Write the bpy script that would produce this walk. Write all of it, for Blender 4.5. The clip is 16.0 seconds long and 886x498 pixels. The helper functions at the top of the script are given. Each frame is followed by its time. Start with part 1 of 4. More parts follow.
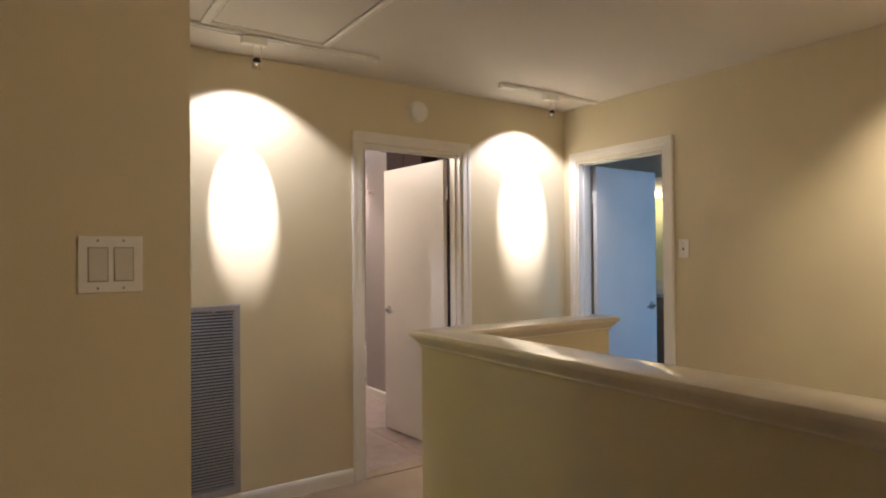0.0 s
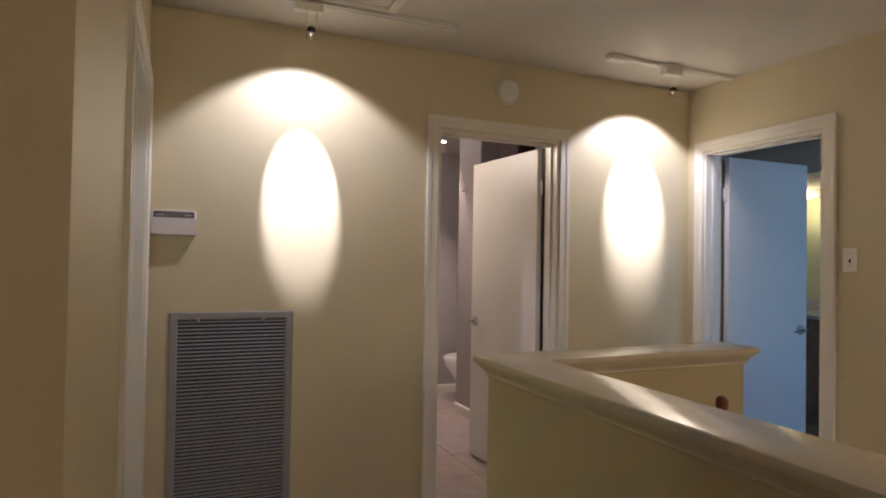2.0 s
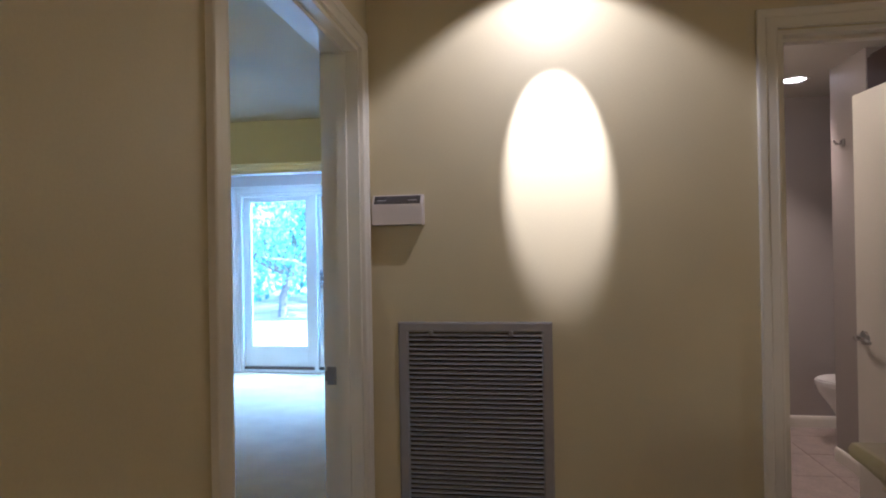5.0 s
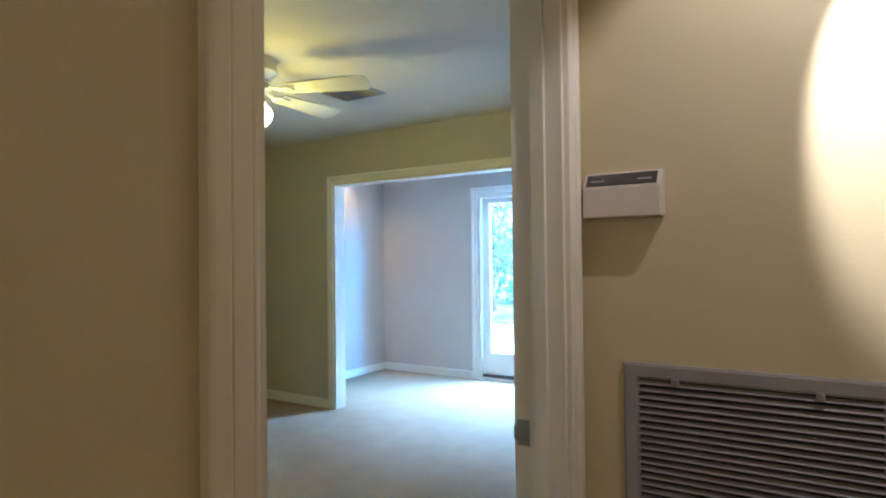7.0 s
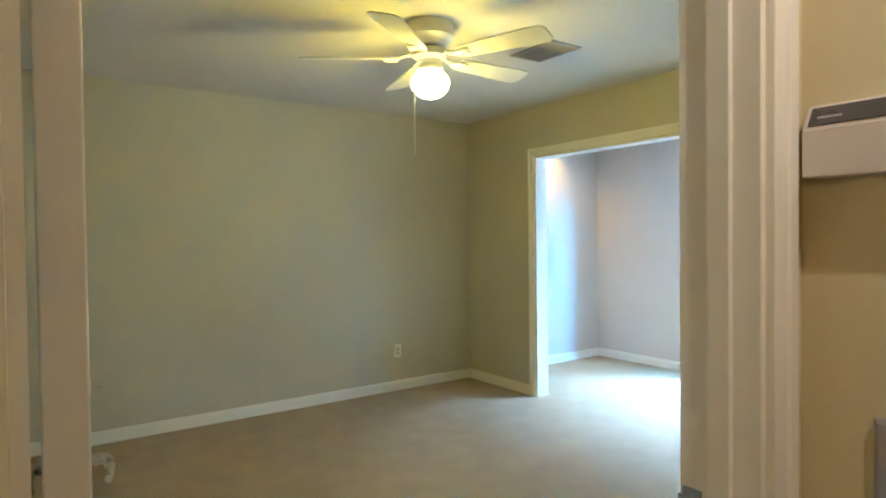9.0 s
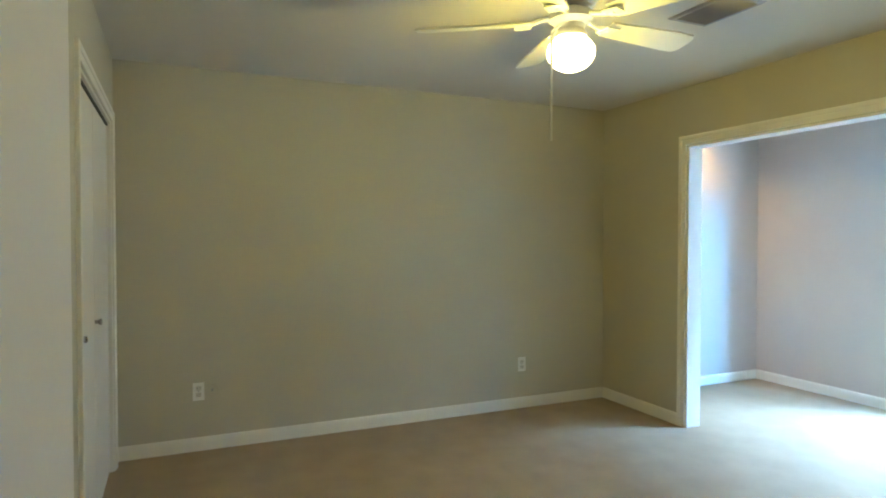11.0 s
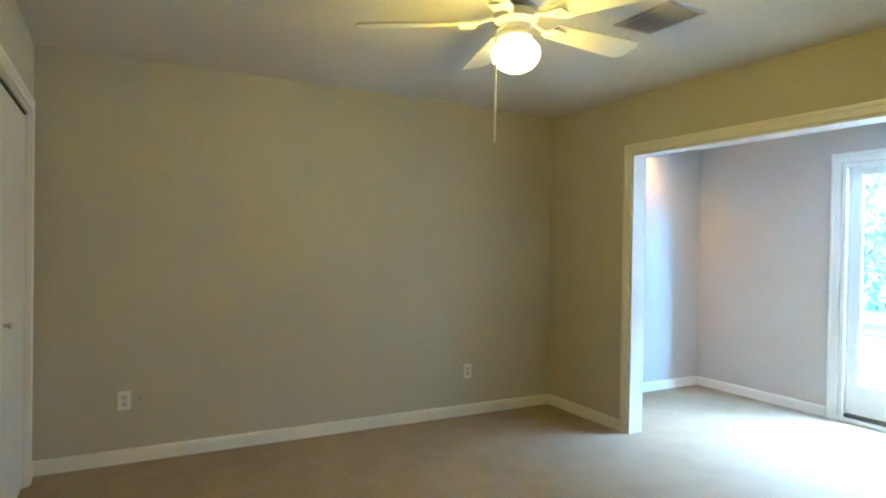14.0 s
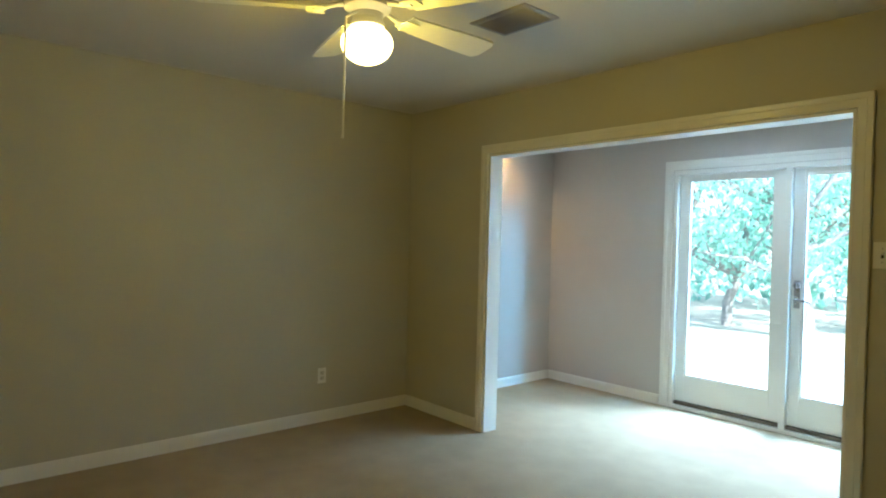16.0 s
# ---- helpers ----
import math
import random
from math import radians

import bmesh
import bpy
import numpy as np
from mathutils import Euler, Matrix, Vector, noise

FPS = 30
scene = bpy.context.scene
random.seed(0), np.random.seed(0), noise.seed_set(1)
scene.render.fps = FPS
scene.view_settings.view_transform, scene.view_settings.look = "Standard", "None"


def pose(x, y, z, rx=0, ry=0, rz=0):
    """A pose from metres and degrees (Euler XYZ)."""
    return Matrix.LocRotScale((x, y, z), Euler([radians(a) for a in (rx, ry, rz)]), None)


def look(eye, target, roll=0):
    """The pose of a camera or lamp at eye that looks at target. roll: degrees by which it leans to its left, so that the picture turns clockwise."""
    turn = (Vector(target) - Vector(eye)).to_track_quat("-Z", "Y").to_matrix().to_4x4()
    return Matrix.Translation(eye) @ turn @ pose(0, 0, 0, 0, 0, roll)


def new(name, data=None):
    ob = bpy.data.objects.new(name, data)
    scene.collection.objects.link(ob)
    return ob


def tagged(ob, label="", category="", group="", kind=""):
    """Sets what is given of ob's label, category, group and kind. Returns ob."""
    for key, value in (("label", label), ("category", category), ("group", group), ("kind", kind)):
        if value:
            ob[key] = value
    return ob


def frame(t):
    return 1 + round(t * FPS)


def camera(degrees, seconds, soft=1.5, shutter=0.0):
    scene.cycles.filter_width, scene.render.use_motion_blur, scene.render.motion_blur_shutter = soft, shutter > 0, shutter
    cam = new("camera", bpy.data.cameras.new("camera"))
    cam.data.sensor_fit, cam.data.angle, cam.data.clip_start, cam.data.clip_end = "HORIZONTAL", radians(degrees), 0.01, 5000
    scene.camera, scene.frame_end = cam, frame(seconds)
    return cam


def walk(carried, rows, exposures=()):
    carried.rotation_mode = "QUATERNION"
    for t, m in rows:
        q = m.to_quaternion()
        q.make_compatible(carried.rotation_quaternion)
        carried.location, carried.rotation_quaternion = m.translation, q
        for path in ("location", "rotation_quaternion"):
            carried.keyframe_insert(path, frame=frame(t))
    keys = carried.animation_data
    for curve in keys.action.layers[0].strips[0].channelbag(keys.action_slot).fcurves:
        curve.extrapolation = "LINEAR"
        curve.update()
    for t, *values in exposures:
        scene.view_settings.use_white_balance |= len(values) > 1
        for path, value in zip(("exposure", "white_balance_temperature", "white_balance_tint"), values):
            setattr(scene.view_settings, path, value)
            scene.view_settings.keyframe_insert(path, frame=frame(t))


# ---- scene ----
# ---- camera: one walk from the hall through the bedroom doorway ----
cam = camera(72.5, 16.0, soft=2.0)
# seconds, x, y, z, yaw, pitch, roll
PATH = [
    (0, -0.332, -3.298, 1.349, -34.20, 0.60, 0.45),
    (0.5, -0.145, -3.261, 1.361, -30.36, 0.67, 0.42),
    (1, -0.022, -3.207, 1.365, -27.12, 0.65, -0.08),
    (1.5, 0.051, -3.080, 1.359, -24.96, 0.83, -0.58),
    (2, 0.103, -2.906, 1.347, -23.28, 1.03, -1.00),
    (2.5, 0.169, -2.755, 1.344, -20.44, 1.05, -0.86),
    (3, 0.345, -2.670, 1.368, -14.27, 0.45, -1.06),
    (3.5, 0.465, -2.584, 1.362, -8.05, 0.24, -0.87),
    (4, 0.493, -2.422, 1.353, -3.10, 0.19, -0.47),
    (4.5, 0.489, -2.227, 1.358, 2.09, -0.15, -0.16),
    (5, 0.540, -2.088, 1.341, 8.83, 0.25, 0.95),
    (7.5, 0.456, -1.270, 1.348, 38.73, 0.20, 0.11),
    (8, 0.447, -1.119, 1.355, 44.75, -0.61, -0.36),
    (8.5, 0.443, -1.032, 1.350, 49.94, -0.98, -0.68),
    (9, 0.389, -0.988, 1.356, 54.50, -1.12, 0.63),
    (9.5, 0.230, -0.887, 1.366, 58.47, -1.27, 0.35),
    (10, 0.103, -0.852, 1.375, 61.38, -1.23, 0.12),
    (12.5, -0.156, -0.631, 1.373, 69.06, -1.32, -0.17),
    (13, -0.146, -0.662, 1.382, 66.87, -1.29, -0.82),
    (13.5, -0.121, -0.659, 1.388, 64.47, -1.05, -0.79),
    (14, -0.115, -0.671, 1.360, 61.57, -0.58, -0.92),
    (14.5, -0.099, -0.676, 1.334, 58.59, -0.21, -1.17),
    (15, -0.124, -0.622, 1.352, 55.61, -0.40, -1.50),
    (15.5, -0.165, -0.565, 1.372, 52.34, -0.60, -1.58),
    (16, -0.206, -0.535, 1.397, 48.86, -0.88, -1.46),
]
walk(cam, [(t, pose(x, y, z, 90 + p, r, w)) for t, x, y, z, w, p, r in PATH],
     exposures=[(0, 2.74, 4500, 16), (1, 2.52, 4450, 16), (2, 2.28, 4420, 17), (3.5, 2.20, 4370, 17), (5, 1.80, 4390, 17), (7.5, 2.16, 4820, 11),
                (9, 2.50, 5200, 8), (10, 2.12, 5150, 6), (12.5, 2.68, 5300, 12), (14, 2.32, 5440, 12), (16, 1.57, 6050, 6)])

# ---- plan, in metres ----
CEIL = 2.44          # hall and bedroom ceiling
ALC = 2.32           # sunroom ceiling
HEAD = 2.035         # door head
RX = 3.036           # hall wall with the second door
BX = -4.216          # bedroom end wall
BY = -1.085           # bedroom closet wall
OY0, OY1 = 2.595, 2.722    # wall with the wide opening
OX0, OX1 = -3.300, -1.030  # the wide opening
AX = -4.163           # sunroom side wall
AY = 4.405           # sunroom wall with the glazed doors
SWY = -1.900         # hall wall with the double switch
WX = -0.047          # hall face of the wall with the bedroom door
WB = -0.172          # bedroom face of the same wall
OHEAD = 2.022        # head of the wide opening
CAP = 1.02           # top of the stair parapet

# ---- daylight and lamps ----
world = bpy.data.worlds.new("sky")
scene.world = world
world.use_nodes = True
wn = world.node_tree
sky = wn.nodes.new("ShaderNodeTexSky")
sky.sky_type = "NISHITA"
sky.sun_disc = False
sky.sun_elevation = radians(31.5)
sky.sun_rotation = radians(98)
bgn = wn.nodes["Background"]
wn.links.new(sky.outputs[0], bgn.inputs[0])
bgn.inputs[1].default_value = 0.15


LEVEL = 0.15          # lamp output against the daylight


def lamp(name, kind, energy, color, place, target=None, **more):
    data = bpy.data.lights.new(name, kind)
    data.energy, data.color = energy * (LEVEL if kind != "SUN" else 1.0), color
    for key, value in more.items():
        if key == "radius":
            data.shadow_soft_size = value
        elif key == "spot":
            data.spot_size = radians(value)
        elif key == "blend":
            data.spot_blend = value
        elif key == "angle":
            data.angle = radians(value)
        elif key == "size":
            data.shape, data.size, data.size_y = "RECTANGLE", value[0], value[1]
    ob = new(name, data)
    ob.matrix_world = look(place, target) if target else Matrix.Translation(place)
    return ob


HALO = (1.0, 0.75, 0.52)
lamp("sun", "SUN", 5.0, (1.0, 0.96, 0.90), (10, -1.4, 6.2), (0, 0, 0), angle=0.5)
# halogen track heads: a tight beam and the wide spill of the bulb
lamp("beam_one", "SPOT", 245, HALO, (0.588, -0.336, 2.288), (0.609, 0.0, 1.708), spot=30.5, blend=0.42, radius=0.012)
lamp("spill_one", "SPOT", 34, HALO, (0.588, -0.336, 2.288), (0.602, 0.0, 1.64), spot=113, blend=0.3, radius=0.012)
lamp("beam_two", "SPOT", 335, HALO, (2.583, -0.343, 2.285), (2.605, 0.0, 1.775), spot=41, blend=0.65, radius=0.012)
lamp("spill_two", "SPOT", 41, HALO, (2.583, -0.343, 2.285), (2.59, 0.0, 1.64), spot=112, blend=0.3, radius=0.012)
lamp("beam_three", "SPOT", 98, (1.0, 0.65, 0.31), (2.70, -2.50, 2.30), (3.036, -2.45, 1.15), spot=110, blend=1.0, radius=0.06)
# added soft fill for the hall, no fitting behind it
lamp("hall_fill", "POINT", 82, (1.0, 0.665, 0.315), (1.7, -5.35, 2.22), radius=0.40)
# fan globe bulb
lamp("fan_bulb", "POINT", 31, (1.0, 0.71, 0.05), (-2.170, 0.767, 2.13), radius=0.085)
# sunroom downlight
lamp("sunroom_downlight", "SPOT", 60, (1.0, 0.60, 0.24), (-4.00, 3.50, 2.30), (-4.14, 3.50, 1.8), spot=150, blend=0.8, radius=0.04)
# bathroom downlight
lamp("bath_downlight", "SPOT", 135, (1.0, 0.66, 0.36), (2.235, 2.20, 2.40), (2.235, 2.20, 0), spot=84, blend=0.8, radius=0.05)
# added fill that brightens the open door leaf, not a fitting
lamp("bath_fill", "POINT", 38, (1.0, 0.67, 0.33), (1.2, 1.2, 2.2), radius=0.1)
# added area lamps stand in for sky light: glazed doors, skylight, far room's window
lamp("sky_fill_over_doors", "AREA", 2900, (0.45, 0.70, 1.0), (-1.83, 6.20, 3.80), (-1.83, 3.25, 0.0), size=(2.4, 1.3))
# hidden to one side, added for the blue band on the side wall
lamp("sky_fill_beside_doors", "AREA", 1400, (0.20, 0.58, 1.0), (2.0, 6.03, 2.55), (-4.1, 3.18, 0.4), size=(0.9, 0.9))
lamp("sky_in_skylight", "AREA", 16, (0.55, 0.80, 1.0), (-2.02, 3.76, 3.00), (-2.02, 3.76, 0.0), size=(0.85, 0.65))
lamp("sky_in_far_window", "AREA", 8.0, (0.07, 0.50, 0.82), (4.4, -3.4, 1.5), (4.1, 0.5, 1.2), size=(1.4, 1.2))
lamp("far_vanity", "POINT", 6.0, (1.0, 0.69, 0.25), (5.40, 0.95, 1.88), radius=0.15)


# ---- materials ----
def material(name, color, rough=0.6, metal=0.0, vary=0.06, scale=8.0, bump=0.0, fine=220.0, second=None, coat=0.0):
    """Principled with large soft variation, fine grain relief and a little roughness variation."""
    m = bpy.data.materials.new(name)
    m.use_nodes = True
    nt = m.node_tree
    b = nt.nodes["Principled BSDF"]
    b.inputs["Roughness"].default_value = rough
    b.inputs["Metallic"].default_value = metal
    b.inputs["Coat Weight"].default_value = coat
    co = nt.nodes.new("ShaderNodeTexCoord")
    n1 = nt.nodes.new("ShaderNodeTexNoise")
    n1.inputs["Scale"].default_value = scale
    n1.inputs["Detail"].default_value = 6
    n2 = nt.nodes.new("ShaderNodeTexNoise")
    n2.inputs["Scale"].default_value = fine
    n2.inputs["Detail"].default_value = 3
    nt.links.new(co.outputs["Object"], n1.inputs["Vector"])
    nt.links.new(co.outputs["Object"], n2.inputs["Vector"])
    r = nt.nodes.new("ShaderNodeValToRGB")
    lo = [c * (1 - vary) for c in color]
    hi = list(second) if second else [min(1, c * (1 + vary)) for c in color]
    r.color_ramp.elements[0].position, r.color_ramp.elements[1].position = 0.32, 0.68
    r.color_ramp.elements[0].color = (*lo, 1)
    r.color_ramp.elements[1].color = (*hi, 1)
    mix = nt.nodes.new("ShaderNodeMixRGB")
    mix.blend_type = "OVERLAY"
    mix.inputs[0].default_value = min(0.5, vary * 2)
    nt.links.new(n1.outputs["Fac"], r.inputs[0])
    nt.links.new(r.outputs[0], mix.inputs[1])
    nt.links.new(n2.outputs["Fac"], mix.inputs[2])
    nt.links.new(mix.outputs[0], b.inputs["Base Color"])
    rr = nt.nodes.new("ShaderNodeMapRange")
    rr.inputs[3].default_value, rr.inputs[4].default_value = max(0.02, rough - 0.07), min(1, rough + 0.07)
    nt.links.new(n1.outputs["Fac"], rr.inputs[0])
    nt.links.new(rr.outputs[0], b.inputs["Roughness"])
    if bump:
        bp = nt.nodes.new("ShaderNodeBump")
        bp.inputs["Strength"].default_value = min(1.0, bump)
        bp.inputs["Distance"].default_value = 0.003
        nt.links.new(n2.outputs["Fac"], bp.inputs["Height"])
        nt.links.new(bp.outputs[0], b.inputs["Normal"])
    return m


def foliage(name, color):
    """Thin leaves that let light through, with a random tone per leaf."""
    m = bpy.data.materials.new(name)
    m.use_nodes = True
    nt = m.node_tree
    geo = nt.nodes.new("ShaderNodeNewGeometry")
    r = nt.nodes.new("ShaderNodeValToRGB")
    r.color_ramp.elements[0].color = (*[c * 0.65 for c in color], 1)
    r.color_ramp.elements[1].color = (*[c * 1.5 for c in color], 1)
    nt.links.new(geo.outputs["Random Per Island"], r.inputs[0])
    d = nt.nodes.new("ShaderNodeBsdfDiffuse")
    tr = nt.nodes.new("ShaderNodeBsdfTranslucent")
    mix = nt.nodes.new("ShaderNodeMixShader")
    mix.inputs[0].default_value = 0.6
    for n in (d, tr):
        nt.links.new(r.outputs[0], n.inputs["Color"])
    nt.links.new(d.outputs[0], mix.inputs[1])
    nt.links.new(tr.outputs[0], mix.inputs[2])
    nt.links.new(mix.outputs[0], nt.nodes["Material Output"].inputs["Surface"])
    return m


def glow(name, color, strength):
    m = bpy.data.materials.new(name)
    m.use_nodes = True
    b = m.node_tree.nodes["Principled BSDF"]
    b.inputs["Base Color"].default_value = (*color, 1)
    b.inputs["Emission Color"].default_value = (*color, 1)
    b.inputs["Emission Strength"].default_value = strength
    return m


def glass(name, tint=(0.95, 0.98, 0.98), rough=0.02, ior=1.45):
    m = bpy.data.materials.new(name)
    m.use_nodes = True
    b = m.node_tree.nodes["Principled BSDF"]
    b.inputs["Base Color"].default_value = (*tint, 1)
    b.inputs["Transmission Weight"].default_value = 1.0
    b.inputs["Roughness"].default_value = rough
    b.inputs["IOR"].default_value = ior
    return m


HALL = material("cream wall paint", (0.63, 0.56, 0.36), 0.5, vary=0.03, scale=1.7, bump=0.12, fine=170)
GREIGE = material("greige wall paint", (0.508, 0.470, 0.355), 0.55, vary=0.03, scale=1.5, bump=0.12, fine=170)
# greige once more, with the sunroom's pinkish light mixed into its colour
SUNTINT = material("greige paint with sunroom light tint", (0.53, 0.472, 0.42), 0.55, vary=0.03, scale=1.5, bump=0.12, fine=170)
BATHWALL = material("mauve grey bathroom paint", (0.37, 0.335, 0.315), 0.5, vary=0.03, scale=1.5, bump=0.1, fine=170)
FARWALL = material("pale far room paint", (0.62, 0.62, 0.60), 0.55, vary=0.03, scale=1.5, bump=0.1, fine=170)
GREENWALL = material("yellow green bathroom paint", (0.58, 0.60, 0.36), 0.55, vary=0.04, scale=2, bump=0.1, fine=170)
CEILING = material("ceiling white paint", (0.66, 0.62, 0.55), 0.75, vary=0.03, scale=1.2, bump=0.35, fine=120)
ALCCEIL = material("sunroom ceiling paint", (0.76, 0.75, 0.73), 0.75, vary=0.02, scale=1.2, bump=0.3, fine=120)
TRIM = material("white satin trim paint", (0.78, 0.75, 0.68), 0.32, vary=0.02, scale=4, bump=0.04, fine=90)
CAPPAINT = material("worn satin cap paint", (0.72, 0.66, 0.54), 0.19, vary=0.05, scale=5, bump=0.06, fine=60)
CAPPAINT.node_tree.nodes["Principled BSDF"].inputs["Specular IOR Level"].default_value = 0.38
DOORPAINT = material("smooth white door paint", (0.76, 0.73, 0.68), 0.38, vary=0.02, scale=3, bump=0.05, fine=80)
CARPET = material("beige cut pile carpet", (0.39, 0.297, 0.185), 0.97, vary=0.07, scale=5.0, bump=1.0, fine=420)
TILE = material("pinkish stone floor tile", (0.41, 0.335, 0.30), 0.35, vary=0.14, scale=9, bump=0.1, fine=60)
GROUT = material("tile grout", (0.36, 0.29, 0.26), 0.9, vary=0.06, bump=0.2)
VENT = material("grey enamel grille", (0.32, 0.305, 0.32), 0.45, vary=0.04, scale=12, bump=0.05)
LOUVRE = material("darker grey louvre enamel", (0.27, 0.26, 0.275), 0.5, vary=0.05, scale=12, bump=0.05)
DUCTSHADE = material("near-black duct shade", (0.02, 0.02, 0.022), 0.9, vary=0.05)
PLASTIC = material("white switch plastic", (0.80, 0.78, 0.73), 0.35, vary=0.02, bump=0.02)
CASE = material("matt off-white plastic case", (0.66, 0.60, 0.57), 0.5, vary=0.02, bump=0.03)
SMOKED = material("smoked grey plastic", (0.075, 0.068, 0.068), 0.28, vary=0.06)
INK = material("pale grey lettering", (0.42, 0.41, 0.42), 0.5, vary=0.02)
RECEPT = material("aged outlet plastic", (0.62, 0.59, 0.52), 0.4, vary=0.03)
SURROUND = material("shaded switch surround", (0.40, 0.375, 0.32), 0.5, vary=0.03)
SLOT = material("dark slot", (0.03, 0.028, 0.025), 0.7, vary=0.03)
NICKEL = material("brushed nickel", (0.47, 0.45, 0.43), 0.28, metal=1.0, vary=0.05, scale=40)
STEEL = material("worn steel", (0.35, 0.34, 0.33), 0.35, metal=1.0, vary=0.06, scale=40)
DARKMETAL = material("dark bulb base", (0.05, 0.035, 0.03), 0.4, metal=0.6, vary=0.05)
WOOD = material("red brown stained wood", (0.16, 0.055, 0.03), 0.35, vary=0.25, scale=14, bump=0.1, fine=90)
DARKWOOD = material("dark brown cabinet wood", (0.034, 0.018, 0.014), 0.5, vary=0.2, scale=10, bump=0.1, fine=90)
CABWOOD = material("mid brown cabinet wood", (0.30, 0.22, 0.15), 0.5, vary=0.2, scale=10, bump=0.1, fine=90)
STONE = material("pale stone counter", (0.55, 0.54, 0.52), 0.25, vary=0.1, scale=22)
PORCELAIN = material("white glazed porcelain", (0.84, 0.83, 0.82), 0.08, vary=0.01)
FANWHITE = material("cream white fan enamel", (0.78, 0.76, 0.66), 0.3, vary=0.02, scale=6)
BRASS = material("dull threshold metal", (0.13, 0.10, 0.075), 0.45, metal=0.8, vary=0.1, scale=30)
STRIP = material("worn brass strip", (0.42, 0.33, 0.22), 0.45, metal=0.5, vary=0.1, scale=30)
GLASS = glass("clear window glass")
BULBGLASS = glass("clear lamp glass", (0.95, 0.96, 0.97), 0.02, 1.15)
GLOBE = glow("lit opal globe", (1.0, 0.76, 0.30), 3.0)
FILAMENT = glow("lit halogen capsule", (1.0, 0.72, 0.42), 0.4)
DOWN = glow("lit downlight lens", (1.0, 0.72, 0.50), 4.0)
VANITYBULB = glow("lit vanity bulb", (1.0, 0.60, 0.20), 1.1)
BARK = material("grey brown bark", (0.30, 0.29, 0.28), 0.9, vary=0.25, scale=14, bump=0.6, fine=60)
LEAF = foliage("light green leaves", (0.40, 0.68, 0.58))
LEAF2 = foliage("deep green leaves", (0.34, 0.62, 0.54))
GROUND = material("pale dry lawn and gravel", (0.52, 0.50, 0.44), 0.95, vary=0.2, scale=0.6, bump=0.5, fine=30)
DECK = material("sun bleached concrete", (0.60, 0.58, 0.55), 0.9, vary=0.1, scale=2.0, bump=0.3, fine=60)
RENDERWALL = material("exterior wall paint", (0.6, 0.57, 0.5), 0.8, vary=0.05, bump=0.3)


# ---- mesh helpers ----
def box(bm, a, b, bevel=0.0, m=None):
    """A box between two corners, its edges rounded by bevel, moved by m."""
    lo = [min(p, q) for p, q in zip(a, b)]
    hi = [max(p, q) for p, q in zip(a, b)]
    vs = [bm.verts.new((x, y, z)) for x in (lo[0], hi[0]) for y in (lo[1], hi[1]) for z in (lo[2], hi[2])]
    fs = [bm.faces.new([vs[i] for i in f]) for f in ((0, 1, 3, 2), (4, 6, 7, 5), (0, 4, 5, 1), (2, 3, 7, 6), (0, 2, 6, 4), (1, 5, 7, 3))]
    out = vs
    if bevel:
        es = list({e for f in fs for e in f.edges})
        made = bmesh.ops.bevel(bm, geom=es, offset=bevel, segments=2, profile=0.6, affect="EDGES")
        out = list({v for f in made["faces"] for v in f.verts})
    if m is not None:
        bmesh.ops.transform(bm, matrix=m, verts=list({v for v in out}))
    return bm


def lathe(bm, profile, steps=32, m=None):
    """A turned shape from (radius, height) pairs round z."""
    rings, made = [], []
    for r, z in profile:
        if r < 1e-5:
            ring = [bm.verts.new((0, 0, z))]
        else:
            ring = [bm.verts.new((r * math.cos(2 * math.pi * i / steps), r * math.sin(2 * math.pi * i / steps), z)) for i in range(steps)]
        rings.append(ring)
        made += ring
    for a, b in zip(rings, rings[1:]):
        for i in range(steps):
            j = (i + 1) % steps
            if len(a) == 1 and len(b) > 1:
                bm.faces.new((a[0], b[j], b[i]))
            elif len(b) == 1 and len(a) > 1:
                bm.faces.new((a[i], a[j], b[0]))
            elif len(a) > 1:
                bm.faces.new((a[i], a[j], b[j], b[i]))
    if m is not None:
        bmesh.ops.transform(bm, matrix=m, verts=made)
    return bm


def sweep(bm, outline, start, end, m=None):
    """A closed (u, v) outline pulled along x from start to end: u runs along y, v along z."""
    a = [bm.verts.new((start, u, v)) for u, v in outline]
    b = [bm.verts.new((end, u, v)) for u, v in outline]
    n = len(outline)
    for i in range(n):
        j = (i + 1) % n
        bm.faces.new((a[i], a[j], b[j], b[i]))
    bm.faces.new(a[::-1])
    bm.faces.new(b)
    if m is not None:
        bmesh.ops.transform(bm, matrix=m, verts=a + b)
    return bm


def tube(bm, points, radii, steps=8):
    """A tapered tube through points."""
    rings = []
    for i, p in enumerate(points):
        p = Vector(p)
        d = (Vector(points[min(i + 1, len(points) - 1)]) - Vector(points[max(i - 1, 0)])).normalized()
        s = d.cross(Vector((0.31, 0.17, 0.93)))
        s = (s if s.length > 0.05 else d.cross(Vector((1, 0, 0)))).normalized()
        u = d.cross(s)
        r = radii[i] if isinstance(radii, (list, tuple)) else radii
        rings.append([bm.verts.new(p + r * (math.cos(2 * math.pi * k / steps) * s + math.sin(2 * math.pi * k / steps) * u)) for k in range(steps)])
    for a, b in zip(rings, rings[1:]):
        for k in range(steps):
            j = (k + 1) % steps
            bm.faces.new((a[k], a[j], b[j], b[k]))
    bm.faces.new(rings[0][::-1])
    bm.faces.new(rings[-1])
    return bm


